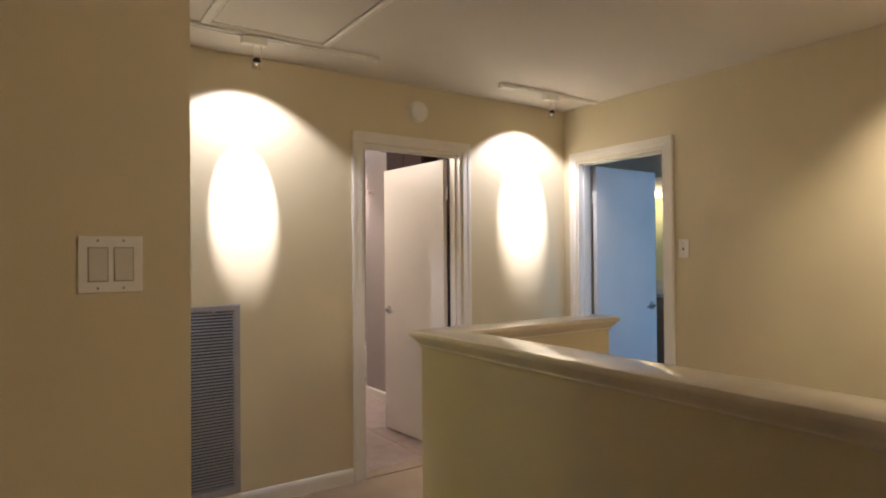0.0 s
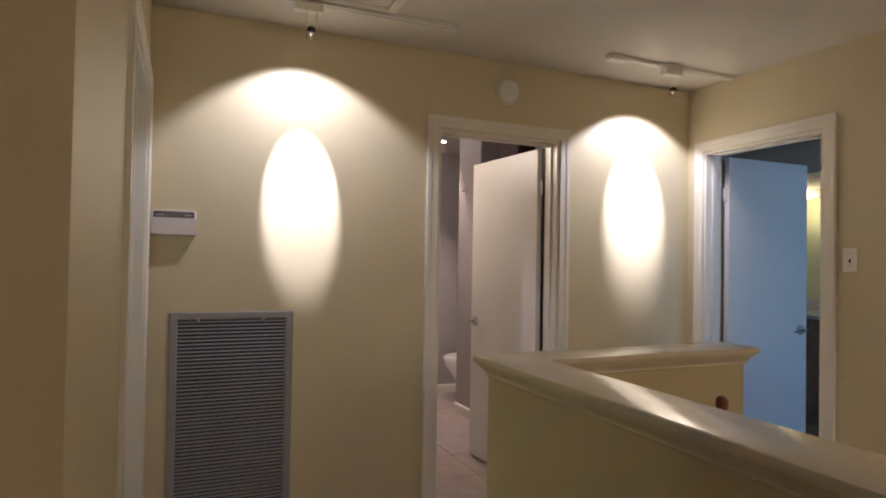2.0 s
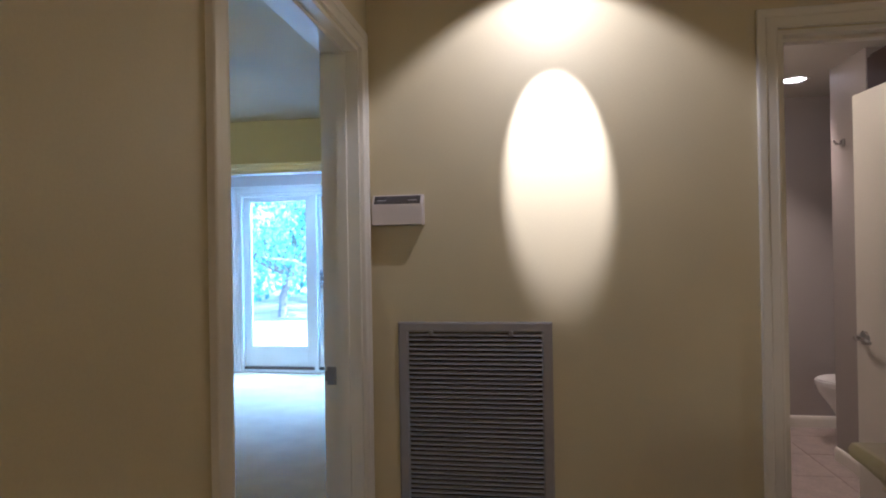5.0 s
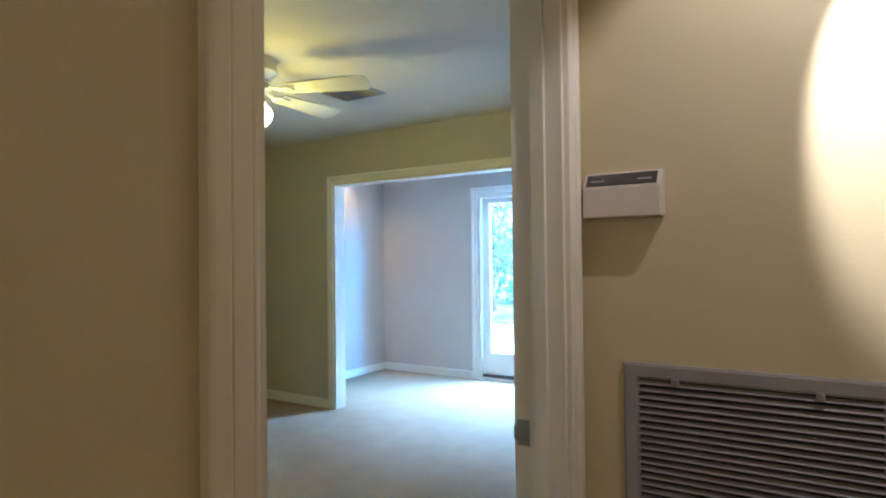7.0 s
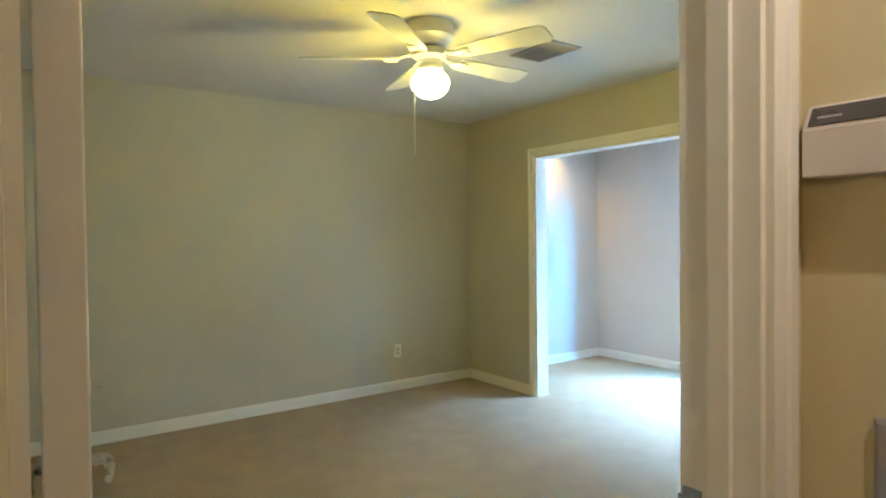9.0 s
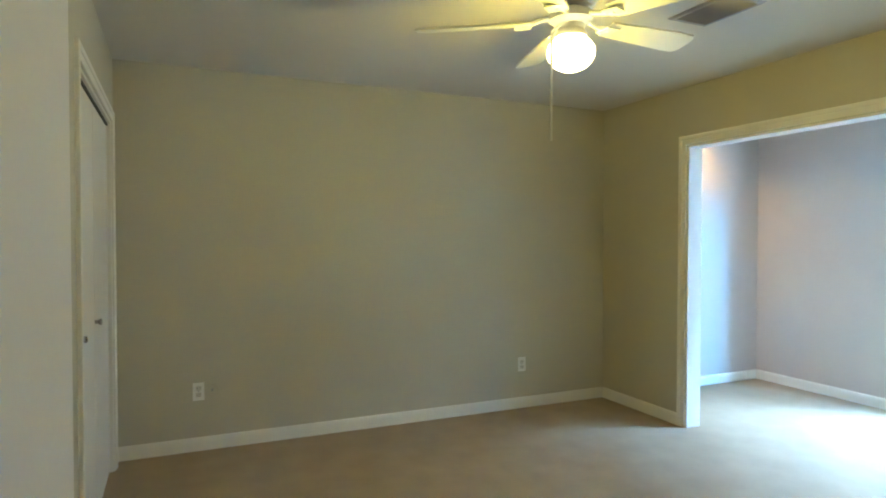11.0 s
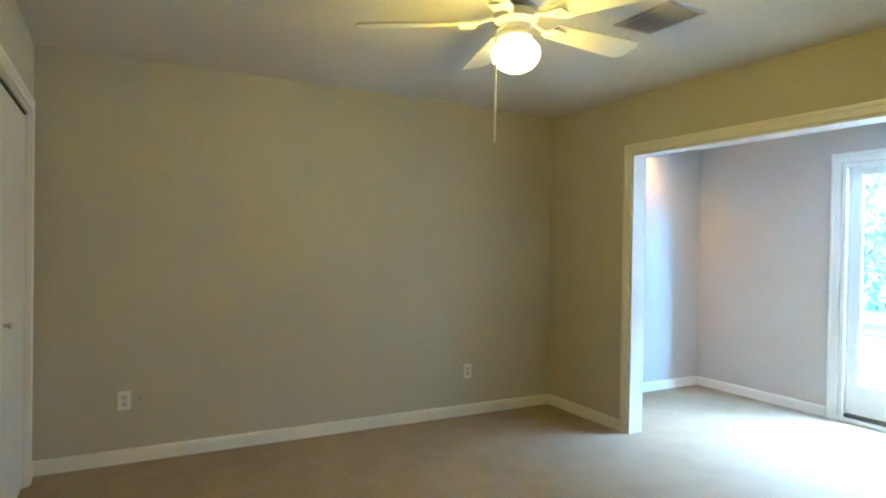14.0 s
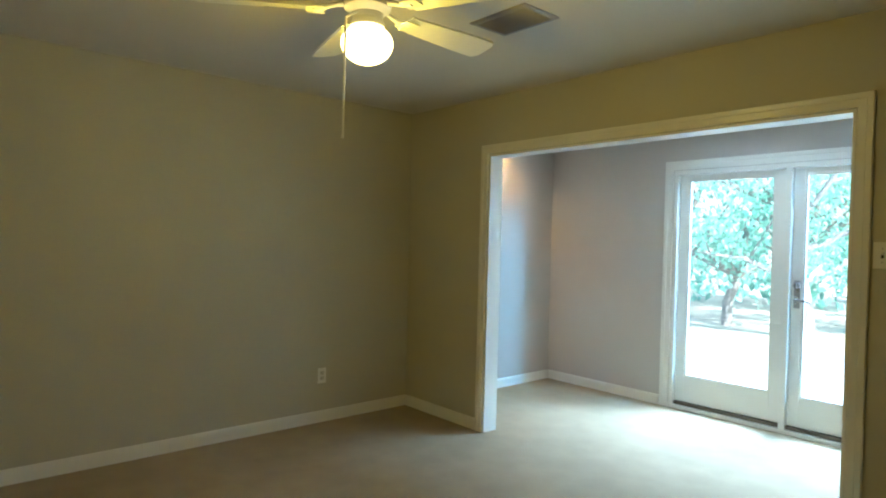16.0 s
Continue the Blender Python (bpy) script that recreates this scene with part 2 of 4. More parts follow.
def mesh_of(bm, name, mats, smooth=False):
    bmesh.ops.recalc_face_normals(bm, faces=bm.faces)
    me = bpy.data.meshes.new(name)
    bm.to_mesh(me)
    bm.free()
    for m in mats if isinstance(mats, (list, tuple)) else [mats]:
        me.materials.append(m)
    if smooth:
        me.polygons.foreach_set("use_smooth", [True] * len(me.polygons))
        me.set_sharp_from_angle(angle=radians(35))
    return me


def part(name, bm, mat, parent, label="", smooth=False, at=None):
    ob = new(name, mesh_of(bm, name, mat, smooth))
    ob.parent = parent
    if at is not None:
        ob.matrix_basis = at
    return tagged(ob, label) if label else ob


def solid(name, bm, mat, label, category="", kind="structure", smooth=False):
    return tagged(new(name, mesh_of(bm, name, mat, smooth)), label, category or name.split("_")[0], kind=kind)


def thing(name, label, category, at=None, group="", kind=""):
    ob = new(name)
    ob.empty_display_size = 0.05
    if at is not None:
        ob.matrix_basis = at
    return tagged(ob, label, category, group, kind)


def B():
    return bmesh.new()


# ---- walls, floors, ceilings ----
def wall(name, axis, face, back, a, b, top, openings, mats, label, bottom=0.0):
    """A wall with its faces at face and back on that axis, from a to b along the other, with openings (from, to, sill, head).
    mats: paint on the face side, on the back side."""
    bm = B()
    cuts = sorted(openings)
    spans, at = [], a
    for p, q, sill, head in cuts:
        spans.append((at, p, bottom, top))
        if sill > bottom + 1e-4:
            spans.append((p, q, bottom, sill))
        if head < top - 1e-4:
            spans.append((p, q, head, top))
        at = q
    spans.append((at, b, bottom, top))
    for p, q, z0, z1 in spans:
        if q - p < 1e-4:
            continue
        if axis == "y":
            box(bm, (p, face, z0), (q, back, z1))
        else:
            box(bm, (face, p, z0), (back, q, z1))
    bmesh.ops.remove_doubles(bm, verts=bm.verts, dist=1e-5)
    k = 1 if axis == "y" else 0
    sign = 1 if back > face else -1
    bmesh.ops.recalc_face_normals(bm, faces=bm.faces)
    for f in bm.faces:
        f.material_index = 1 if f.normal[k] * sign > 0.5 else 0
    me = bpy.data.meshes.new(name)
    bm.to_mesh(me)
    bm.free()
    me.materials.append(mats[0])
    me.materials.append(mats[1])
    return tagged(new(name, me), label, "wall", kind="structure")


D1 = (1.320, 2.064)     # bathroom door opening along x
D2 = (-0.885, -0.135)   # far room door opening along y
D3 = (-1.006, -0.112)   # bedroom door opening along y
C1 = (-4.05, -2.72)     # closet opening along x
F1 = (-2.834, -0.990)   # glazed doors opening along x

wall("wall_north", "y", 0.0, 0.12, WX, RX, CEIL, [(*D1, 0, HEAD)], (HALL, BATHWALL), "cream painted hall wall with a door opening and a return grille")
wall("wall_east", "x", RX, RX + 0.12, -6.0, 0.12, CEIL, [(*D2, 0, HEAD)], (HALL, FARWALL), "plain cream painted hall wall with one door opening")
wall("wall_west", "x", WX, WB, SWY, OY0, CEIL, [(*D3, 0, HEAD)], (HALL, GREIGE), "painted wall between hall and bedroom with a door opening")
wall("wall_switch", "y", SWY, SWY + 0.12, -3.0, WB, CEIL, [], (HALL, GREIGE), "cream painted hall wall carrying a double light switch")
wall("wall_hall_south", "y", -6.0, -6.12, -3.12, RX + 0.12, CEIL, [], (HALL, HALL), "plain cream wall closing the hall")
wall("wall_hall_west", "x", -3.0, -3.12, -6.0, SWY, CEIL, [], (HALL, HALL), "plain cream wall closing the hall")
wall("wall_bedroom_end", "x", BX, BX - 0.12, SWY, OY1, CEIL, [], (GREIGE, RENDERWALL), "plain greige painted bedroom wall with two outlets")
wall("wall_closet", "y", BY, BY - 0.12, BX, WB, CEIL, [(*C1, 0, HEAD)], (GREIGE, GREIGE), "greige painted bedroom wall with a closet opening")
wall("wall_opening", "y", OY0, OY1, BX, -0.0, CEIL + 0.1, [(OX0, OX1, 0, OHEAD)], (GREIGE, SUNTINT), "greige wall with a wide cased opening to the sunroom")
wall("wall_sunroom_side", "x", AX, AX - 0.12, OY1, AY + 0.15, CEIL + 0.1, [], (SUNTINT, RENDERWALL), "greige sunroom side wall")
wall("wall_sunroom_end", "y", AY, AY + 0.15, AX, 0.12, CEIL + 0.1, [(*F1, 0.0, 2.04)], (SUNTINT, RENDERWALL), "greige sunroom wall with glazed double doors")
wall("wall_sunroom_east", "x", 0.0, 0.12, OY1, AY, CEIL + 0.1, [], (SUNTINT, RENDERWALL), "greige sunroom wall out of view")
wall("wall_closet_back", "y", SWY + 0.13, SWY + 0.18, BX, WB - 0.001, CEIL, [], (GREIGE, GREIGE), "closet back wall")
# bathroom
wall("wall_bath_far", "y", 2.74, 2.86, 0.5, 3.6, CEIL, [], (BATHWALL, RENDERWALL), "mauve grey bathroom wall behind the toilet")
wall("wall_bath_west", "x", 0.62, 0.50, 0.12, 2.74, CEIL, [], (BATHWALL, BATHWALL), "mauve grey bathroom side wall")
wall("wall_bath_pier", "x", 2.37, 2.49, 1.60, 2.02, CEIL, [], (BATHWALL, BATHWALL), "short lavender grey bathroom partition")
wall("wall_bath_east", "x", 3.48, 3.60, 0.90, 2.74, CEIL, [], (BATHWALL, BATHWALL), "mauve grey bathroom side wall")
wall("wall_bath_back", "y", 0.78, 0.90, 3.0, 3.60, CEIL, [], (BATHWALL, FARWALL), "bathroom return wall")
# far room
wall("wall_far_room_east", "x", 5.60, 5.72, -4.2, 1.62, CEIL, [], (GREENWALL, RENDERWALL), "yellow green painted wall above a vanity")
wall("wall_far_room_north", "y", 1.50, 1.62, 3.60, 5.72, CEIL, [], (FARWALL, RENDERWALL), "pale far room wall")
wall("wall_far_room_south", "y", -4.2, -4.32, RX + 0.12, 5.72, CEIL, [(3.7, 5.1, 0.9, 2.1)], (FARWALL, RENDERWALL), "pale far room wall with a window")

bm = B()
box(bm, (WX, -1.145, -0.14), (RX, 0.0, 0.0))
box(bm, (-3.12, -6.12, -0.14), (1.200, -1.145, 0.0))
box(bm, (1.200, -6.12, -0.14), (RX, -4.9, 0.0))
solid("floor_hall", bm, CARPET, "beige cut pile carpet in the hall", "floor")
bm = B()
box(bm, (BX - 0.12, SWY + 0.12, -0.14), (WX, OY0, 0.0))
solid("floor_bedroom", bm, CARPET, "beige cut pile carpet in the empty bedroom", "floor")
bm = B()
box(bm, (AX - 0.12, OY0, -0.14), (0.12, AY + 0.15, 0.0))
solid("floor_sunroom", bm, CARPET, "beige carpet running on into the bright sunroom", "floor")
bm = B()
box(bm, (RX, -4.32, -0.14), (5.72, 0.0, 0.0))
box(bm, (3.60, 0.0, -0.14), (5.72, 1.62, 0.0))
solid("floor_far_room", bm, CARPET, "carpet in the room behind the second door", "floor")
bm = B()
box(bm, (0.5, 0.0, -0.14), (3.60, 2.86, -0.012))
floor_bath = solid("floor_bathroom", bm, GROUT, "grouted bathroom floor under stone tiles", "floor")

bm = B()
box(bm, (-3.12, -6.12, CEIL), (RX + 0.12, SWY + 0.0, CEIL + 0.1))
box(bm, (-0.06, SWY, CEIL), (RX + 0.12, 0.06, CEIL + 0.1))
solid("ceiling_hall", bm, CEILING, "off-white flat painted hall ceiling", "ceiling")
bm = B()
box(bm, (BX - 0.12, SWY, CEIL), (-0.06, OY0, CEIL + 0.1))
solid("ceiling_bedroom", bm, CEILING, "off-white textured bedroom ceiling", "ceiling")
SKX, SKY = (-2.50, -1.55), (3.40, 4.12)
bm = B()
box(bm, (AX, OY1, ALC), (SKX[0], AY, ALC + 0.08))
box(bm, (SKX[1], OY1, ALC), (0.0, AY, ALC + 0.08))
box(bm, (SKX[0], OY1, ALC), (SKX[1], SKY[0], ALC + 0.08))
box(bm, (SKX[0], SKY[1], ALC), (SKX[1], AY, ALC + 0.08))
solid("ceiling_sunroom", bm, ALCCEIL, "white sunroom ceiling with a skylight shaft", "ceiling")
bm = B()
box(bm, (0.5, 0.06, CEIL), (3.60, 2.86, CEIL + 0.1))
solid("ceiling_bathroom", bm, CEILING, "white bathroom ceiling with a round downlight", "ceiling")
bm = B()
box(bm, (RX + 0.12, -4.32, CEIL), (5.72, 0.9, CEIL + 0.1))
box(bm, (3.60, 0.9, CEIL), (5.72, 1.62, CEIL + 0.1))
box(bm, (4.55, -0.6, 2.07), (5.6, 1.50, CEIL))
solid("ceiling_far_room", bm, CEILING, "grey looking far room ceiling with a dropped soffit", "ceiling")
bm = B()
box(bm, (-4.6, -6.3, 2.56), (6.0, -1.8, 2.66))
box(bm, (-4.6, -1.8, 2.56), (6.0, OY1, 2.66))
box(bm, (-4.6, OY1, 2.58), (SKX[0], 4.9, 2.66))
box(bm, (SKX[1], OY1, 2.58), (6.0, 4.9, 2.66))
box(bm, (SKX[0], OY1, 2.58), (SKX[1], SKY[0], 2.66))
box(bm, (SKX[0], SKY[1], 2.58), (SKX[1], 4.9, 2.66))
solid("roof", bm, RENDERWALL, "flat roof slab over the whole storey", "roof")
# stairwell below the parapet
bm = B()
box(bm, (1.080, -5.0, -2.75), (1.200, -1.145, -0.14))
box(bm, (1.080, -1.145, -2.75), (RX + 0.12, -1.025, -0.14))
box(bm, (RX, -5.0, -2.75), (RX + 0.12, -1.145, -0.0))
box(bm, (1.080, -5.12, -2.75), (RX + 0.12, -5.0, -0.14))
solid("stairwell_walls", bm, HALL, "cream painted walls of the open stairwell", "wall")
bm = B()
box(bm, (1.200, -5.0, -2.85), (RX, -1.145, -2.75))
solid("floor_stairwell", bm, CARPET, "carpet at the foot of the stairs", "floor")


# ---- trim ----
CASING = ((0.004, 0.0), (0.004, 0.0115), (0.006, 0.0130), (0.010, 0.0130), (0.012, 0.0120), (0.037, 0.0130), (0.039, 0.0120), (0.041, 0.0145), (0.044, 0.0165),
          (0.062, 0.0175), (0.066, 0.0165), (0.068, 0.0145), (0.068, 0.0))



def spot_on(axis, face, sign):
    """Maps (along the wall, out of it, up) to the world."""
    if axis == "y":
        return lambda s, o, z: Vector((s, face + sign * o, z))
    return lambda s, o, z: Vector((face + sign * o, s, z))


def casing(to, a, b, head, foot=0.0, profile=CASING):
    """A mitred moulding round three sides of an opening."""
    bm = B()
    rows = []
    for u, v in profile:
        rows.append([bm.verts.new(to(*p)) for p in ((a - u, v, foot), (a - u, v, head + u), (b + u, v, head + u), (b + u, v, foot))])
    n = len(rows)
    for i in range(n):
        j = (i + 1) % n
        for k in range(3):
            bm.faces.new((rows[i][k], rows[i][k + 1], rows[j][k + 1], rows[j][k]))
    bm.faces.new([r[0] for r in rows])
    bm.faces.new([r[3] for r in rows][::-1])
    return bm


def lining(to, a, b, head, depth, stop=None):
    """Door jambs and head inside an opening, with a stop strip at that depth."""
    bm = B()
    t = 0.014
    box(bm, to(a, 0.001, 0), to(a + t, -depth - 0.001, head))
    box(bm, to(b - t, 0.001, 0), to(b, -depth - 0.001, head))
    box(bm, to(a + t, 0.001, head - t), to(b - t, -depth - 0.001, head))
    if stop is not None:
        s0, s1 = -stop, -stop - 0.034
        box(bm, to(a + t, s0, 0), to(a + t + 0.011, s1, head - t - 0.011))
        box(bm, to(b - t - 0.011, s0, 0), to(b - t, s1, head - t - 0.011))
        box(bm, to(a + t, s0, head - t - 0.011), to(b - t, s1, head - t))
    return bm


def lever(parent, side, lean, x, z, thick):
    """A lever handle on one face of a leaf: rose, neck and lever."""
    bm = B()
    y = side * thick / 2
    lathe(bm, [(0, 0), (0.032, 0), (0.032, 0.006), (0.026, 0.011), (0.012, 0.014), (0.011, 0.040), (0, 0.042)], 24,
          pose(x, y, z, -90 * side, 0, 0))
    tube(bm, [(x, y + side * 0.040, z), (x + lean * 0.03, y + side * 0.046, z + 0.003), (x + lean * 0.07, y + side * 0.046, z + 0.001), (x + lean * 0.105, y + side * 0.043, z - 0.008)],
         [0.011, 0.0095, 0.0085, 0.0075], 10)
    return part("handle", bm, NICKEL, parent, "brushed nickel lever handle", True)


def leaf(parent, width, height, at, lean, thick=0.035, hinges=(0.25, 1.78), label=""):
    """A flush door leaf hung at its own origin, reaching along x, with levers and hinge leaves."""
    bm = B()
    box(bm, (0.002, -thick / 2, 0.012), (width, thick / 2, height), 0.002)
    ob = part("leaf", bm, DOORPAINT, parent, label or "flush white painted door leaf", at=at)
    for side in (1, -1):
        lever(ob, side, lean, width - 0.062, 0.93, thick)
    for h in hinges:
        bm = B()
        tube(bm, [(-0.004, 0, h - 0.045), (-0.004, 0, h + 0.045)], 0.006, 8)
        box(bm, (-0.022, -0.003, h - 0.043), (0.004, 0.003, h + 0.043))
        part("hinge", bm, TRIM, ob, "painted-over butt hinge")
    bm = B()
    box(bm, (width - 0.0005, -0.012, 0.90), (width + 0.0015, 0.012, 0.96))
    part("latch_plate", bm, STEEL, ob)
    return ob


def doorway(name, axis, face, sign, span, head, depth, label, stop, back=True):
    to = spot_on(axis, face, sign)
    ob = thing(name, label, "door", kind="structure")
    part("jamb", lining(to, *span, head, depth, stop), TRIM, ob)
    part("casing", casing(to, *span, head), TRIM, ob, "moulded white door casing")
    if back:
        rear = spot_on(axis, face - sign * depth, -sign)
        part("casing", casing(rear, *span, head), TRIM, ob)
    return ob


# bathroom door: hung inside the bathroom, standing wide open
door_1 = doorway("door_1", "y", 0.0, -1, D1, HEAD, 0.12, "white flush door standing open into the bathroom", 0.045)
leaf(door_1, 0.742, 2.012, pose(2.034, 0.150, 0, 0, 0, 94.6), -1)
# far room door: hung inside that room, standing open
door_2 = doorway("door_2", "x", RX, -1, D2, HEAD, 0.12, "white flush door standing open into a daylit room", 0.045)
leaf(door_2, 0.700, 2.012, pose(RX + 0.150, -0.167, 0, 0, 0, -0.5), -1)
# bedroom door: hung inside the bedroom on the jamb away from the grille, open square
door_3 = doorway("door_3", "x", WX, 1, D3, HEAD, WX - WB, "white flush bedroom door standing open at a right angle", 0.040)
leaf(door_3, 0.835, 2.012, pose(WB - 0.020, -0.955, 0, 0, 0, 176.4), -1)
bm = B()
box(bm, (-0.168, -0.129, 0.897), (-0.136, -0.126, 0.958), 0.001)
box(bm, (-0.176, -0.1295, 0.910), (-0.164, -0.1265, 0.945), 0.001)
box(bm, (-0.160, -0.1302, 0.912), (-0.146, -0.1288, 0.942))
part("strike_plate", bm, STEEL, door_3, "worn steel strike plate on the jamb")


def frame_only(name, axis, face, sign, span, head, depth, label, rear):
    to = spot_on(axis, face, sign)
    ob = thing(name, label, "opening", kind="structure")
    part("lining", lining(to, *span, head, depth), TRIM, ob)
    part("casing", casing(to, *span, head), TRIM, ob, "moulded white casing")
    if rear:
        part("casing", casing(spot_on(axis, face - sign * depth, -sign), *span, head), TRIM, ob)
    return ob


frame_only("opening_1", "y", OY0, -1, (OX0, OX1), OHEAD, OY1 - OY0, "wide white cased opening between bedroom and sunroom", True)

# closet with a pair of flush doors
closet = frame_only("closet_1", "y", BY, 1, C1, HEAD, 0.12, "closet with two closed white flush doors", False)
for x0, x1, kx in ((C1[0] + 0.018, (C1[0] + C1[1]) / 2 - 0.003, -3.400), ((C1[0] + C1[1]) / 2 + 0.003, C1[1] - 0.018, -2.850)):
    bm = B()
    box(bm, (x0, BY - 0.052, 0.012), (x1, BY - 0.020, HEAD - 0.030), 0.002)
    d = part("leaf", bm, DOORPAINT, closet, "flush white closet door")
    bm = B()
    lathe(bm, [(0, 0), (0.011, 0), (0.008, 0.006), (0.007, 0.012), (0.014, 0.018), (0.016, 0.024), (0.012, 0.030), (0, 0.032)], 20, pose(kx, BY - 0.020, 0.960, -90, 0, 0))
    part("knob", bm, NICKEL, d, "small nickel closet knob", True)
bm = B()
box(bm, (C1[0] + 0.018, BY - 0.06, HEAD - 0.026), (C1[1] - 0.018, BY - 0.012, HEAD - 0.015))
part("track", bm, SLOT, closet)

# baseboards
SKIRT = ((0.0, 0.0), (0.013, 0.0), (0.013, 0.062), (0.011, 0.074), (0.006, 0.084), (0.0, 0.086))


def skirting(axis, face, sign, a, b):
    to = spot_on(axis, face, sign)
    bm = B()
    p = [bm.verts.new(to(a, u, v)) for u, v in SKIRT]
    q = [bm.verts.new(to(b, u, v)) for u, v in SKIRT]
    n = len(p)
    for i in range(n):
        j = (i + 1) % n
        bm.faces.new((p[i], p[j], q[j], q[i]))
    bm.faces.new(p[::-1])
    bm.faces.new(q)
    return solid("baseboard", bm, TRIM, "low white painted baseboard along the wall", "baseboard")


for run in (("y", 0.0, -1, WX, D1[0] - 0.07), ("y", 0.0, -1, D1[1] + 0.07, RX - 0.013), ("x", RX, -1, -6.0, D2[0] - 0.07), ("x", WX, 1, SWY, D3[0] - 0.07),
            ("y", SWY, -1, -3.0, WX + 0.013), ("x", BX, 1, BY, OY0), ("y", OY0, -1, BX + 0.013, OX0 - 0.07), ("y", OY0, -1, OX1 + 0.07, WB),
            ("y", BY, 1, BX + 0.013, C1[0] - 0.07), ("y", BY, 1, C1[1] + 0.07, WB - 0.015), ("x", WB, -1, -0.05, OY0 - 0.013), ("x", AX, 1, OY1, AY),
            ("y", AY, -1, AX + 0.013, F1[0] - 0.09), ("y", AY, -1, F1[1] + 0.09, 0.0), ("y", OY1, 1, AX + 0.013, OX0 - 0.07),
            ("y", 2.74, -1, 0.62, 3.48), ("x", 2.37, -1, 1.60, 2.02), ("y", 2.02, 1, 2.37, 2.49)):
    skirting(*run)

# ---- stair parapet: two half-height walls in an L with moulded caps ----
PX0, PX1 = 1.082, 1.198
PY0, PY1 = -1.142, -1.045
PXE = 2.190
bm = B()
box(bm, (PX0, -4.9, 0), (PX1, PY1, CAP - 0.030))
box(bm, (PX1, PY0, 0), (PXE, PY1, CAP - 0.030))
bmesh.ops.remove_doubles(bm, verts=bm.verts, dist=1e-5)
solid("parapet_wall", bm, HALL, "cream half-height wall round the open stairwell", "wall")


def ring_moulding(outline, path):
    """An (out, up) outline led round a closed plan path of (x, y) corners, mitred."""
    bm = B()
    n = len(path)
    rows = []
    for i, p in enumerate(path):
        a, c = Vector(path[i - 1]), Vector(path[(i + 1) % n])
        p = Vector(p)
        d0, d1 = (p - a).normalized(), (c - p).normalized()
        n0, n1 = Vector((d0.y, -d0.x)), Vector((d1.y, -d1.x))
        mit = (n0 + n1) / (1 + n0.dot(n1))
        rows.append([bm.verts.new((p.x + mit.x * o, p.y + mit.y * o, z)) for o, z in outline])
    k = len(outline)
    for i in range(n):
        for j in range(k - 1):
            q = (i + 1) % n
            bm.faces.new((rows[i][j], rows[q][j], rows[q][j + 1], rows[i][j + 1]))
    return bm, rows


LPATH = [(PX0, PY1), (PX0, -4.9), (PX1, -4.9), (PX1, PY0), (PXE, PY0), (PXE, PY1)]
bm, rows = ring_moulding([(-0.001, CAP - 0.030), (0.034, CAP - 0.030), (0.040, CAP - 0.024), (0.042, CAP - 0.013), (0.038, CAP - 0.003), (0.032, CAP)], LPATH)
top = [r[-1] for r in rows]
bm.faces.new((top[0], top[1], top[2], top[3]))
bm.faces.new((top[0], top[3], top[4], top[5]))
low = [r[0] for r in rows]
bm.faces.new((low[0], low[3], low[2], low[1]))
bm.faces.new((low[0], low[5], low[4], low[3]))
solid("parapet_cap", bm, CAPPAINT, "glossy cream painted wooden cap along the parapet", "trim", smooth=True)
bm, rows = ring_moulding([(-0.001, CAP - 0.070), (0.006, CAP - 0.070), (0.009, CAP - 0.066), (0.007, CAP - 0.060), (0.011, CAP - 0.053), (0.020, CAP - 0.043),
                          (0.027, CAP - 0.036), (0.029, CAP - 0.031), (-0.001, CAP - 0.031)], LPATH)
solid("parapet_moulding", bm, CAPPAINT, "coved cream moulding under the parapet cap", "trim", smooth=True)

# wooden stair rail with a ball newel, seen over the cap
rail = thing("stair_rail", "red-brown stained wooden stair rail with a ball-topped newel", "handrail", pose(1.897, -1.300, 0.004))
bm = B()
lathe(bm, [(0, 0.0), (0.040, 0.0), (0.040, 0.58), (0.046, 0.60), (0.034, 0.62), (0.044, 0.66), (0.042, 0.72), (0.026, 0.775), (0.014, 0.81), (0.016, 0.820), (0.021, 0.832), (0.023, 0.847), (0.019, 0.862), (0.009, 0.871), (0, 0.872)], 24)
part("newel", bm, WOOD, rail, "turned newel with a ball top", True)
bm = B()
tube(bm, [(0.01, 0.0, 0.775), (0.035, -0.03, 0.765), (0.05, -0.10, 0.71), (0.04, -0.35, 0.55), (0.0, -3.1, -1.35), (0.0, -3.15, -1.40)], 0.032, 14)
part("rail", bm, WOOD, rail, "", True)
bm = B()
tube(bm, [(0, -3.13, -2.75), (0, -3.13, -1.38)], 0.035, 12)
part("lower_newel", bm, WOOD, rail, "", True)

# ---- return air grille ----
VX0, VX1, VZ0, VZ1 = 0.053, 0.587, 0.096, 1.096
grille = thing("return_air_grille", "tall grey louvred return air grille in the hall wall", "air vent", pose(VX0, 0, VZ0))
W, Ht = VX1 - VX0, VZ1 - VZ0
fw = 0.036
bm = B()
FR = ((0.0, 0.0), (0.0, 0.010), (0.006, 0.013), (fw - 0.006, 0.013), (fw, 0.008), (fw, 0.0))
rows = []
for u, v in FR:
    rows.append([bm.verts.new((x, -v, z)) for x, z in ((u, u), (W - u, u), (W - u, Ht - u), (u, Ht - u))])
for i in range(len(rows)):
    j = (i + 1) % len(rows)
    for k in range(4):
        q = (k + 1) % 4
        bm.faces.new((rows[i][k], rows[i][q], rows[j][q], rows[j][k]))
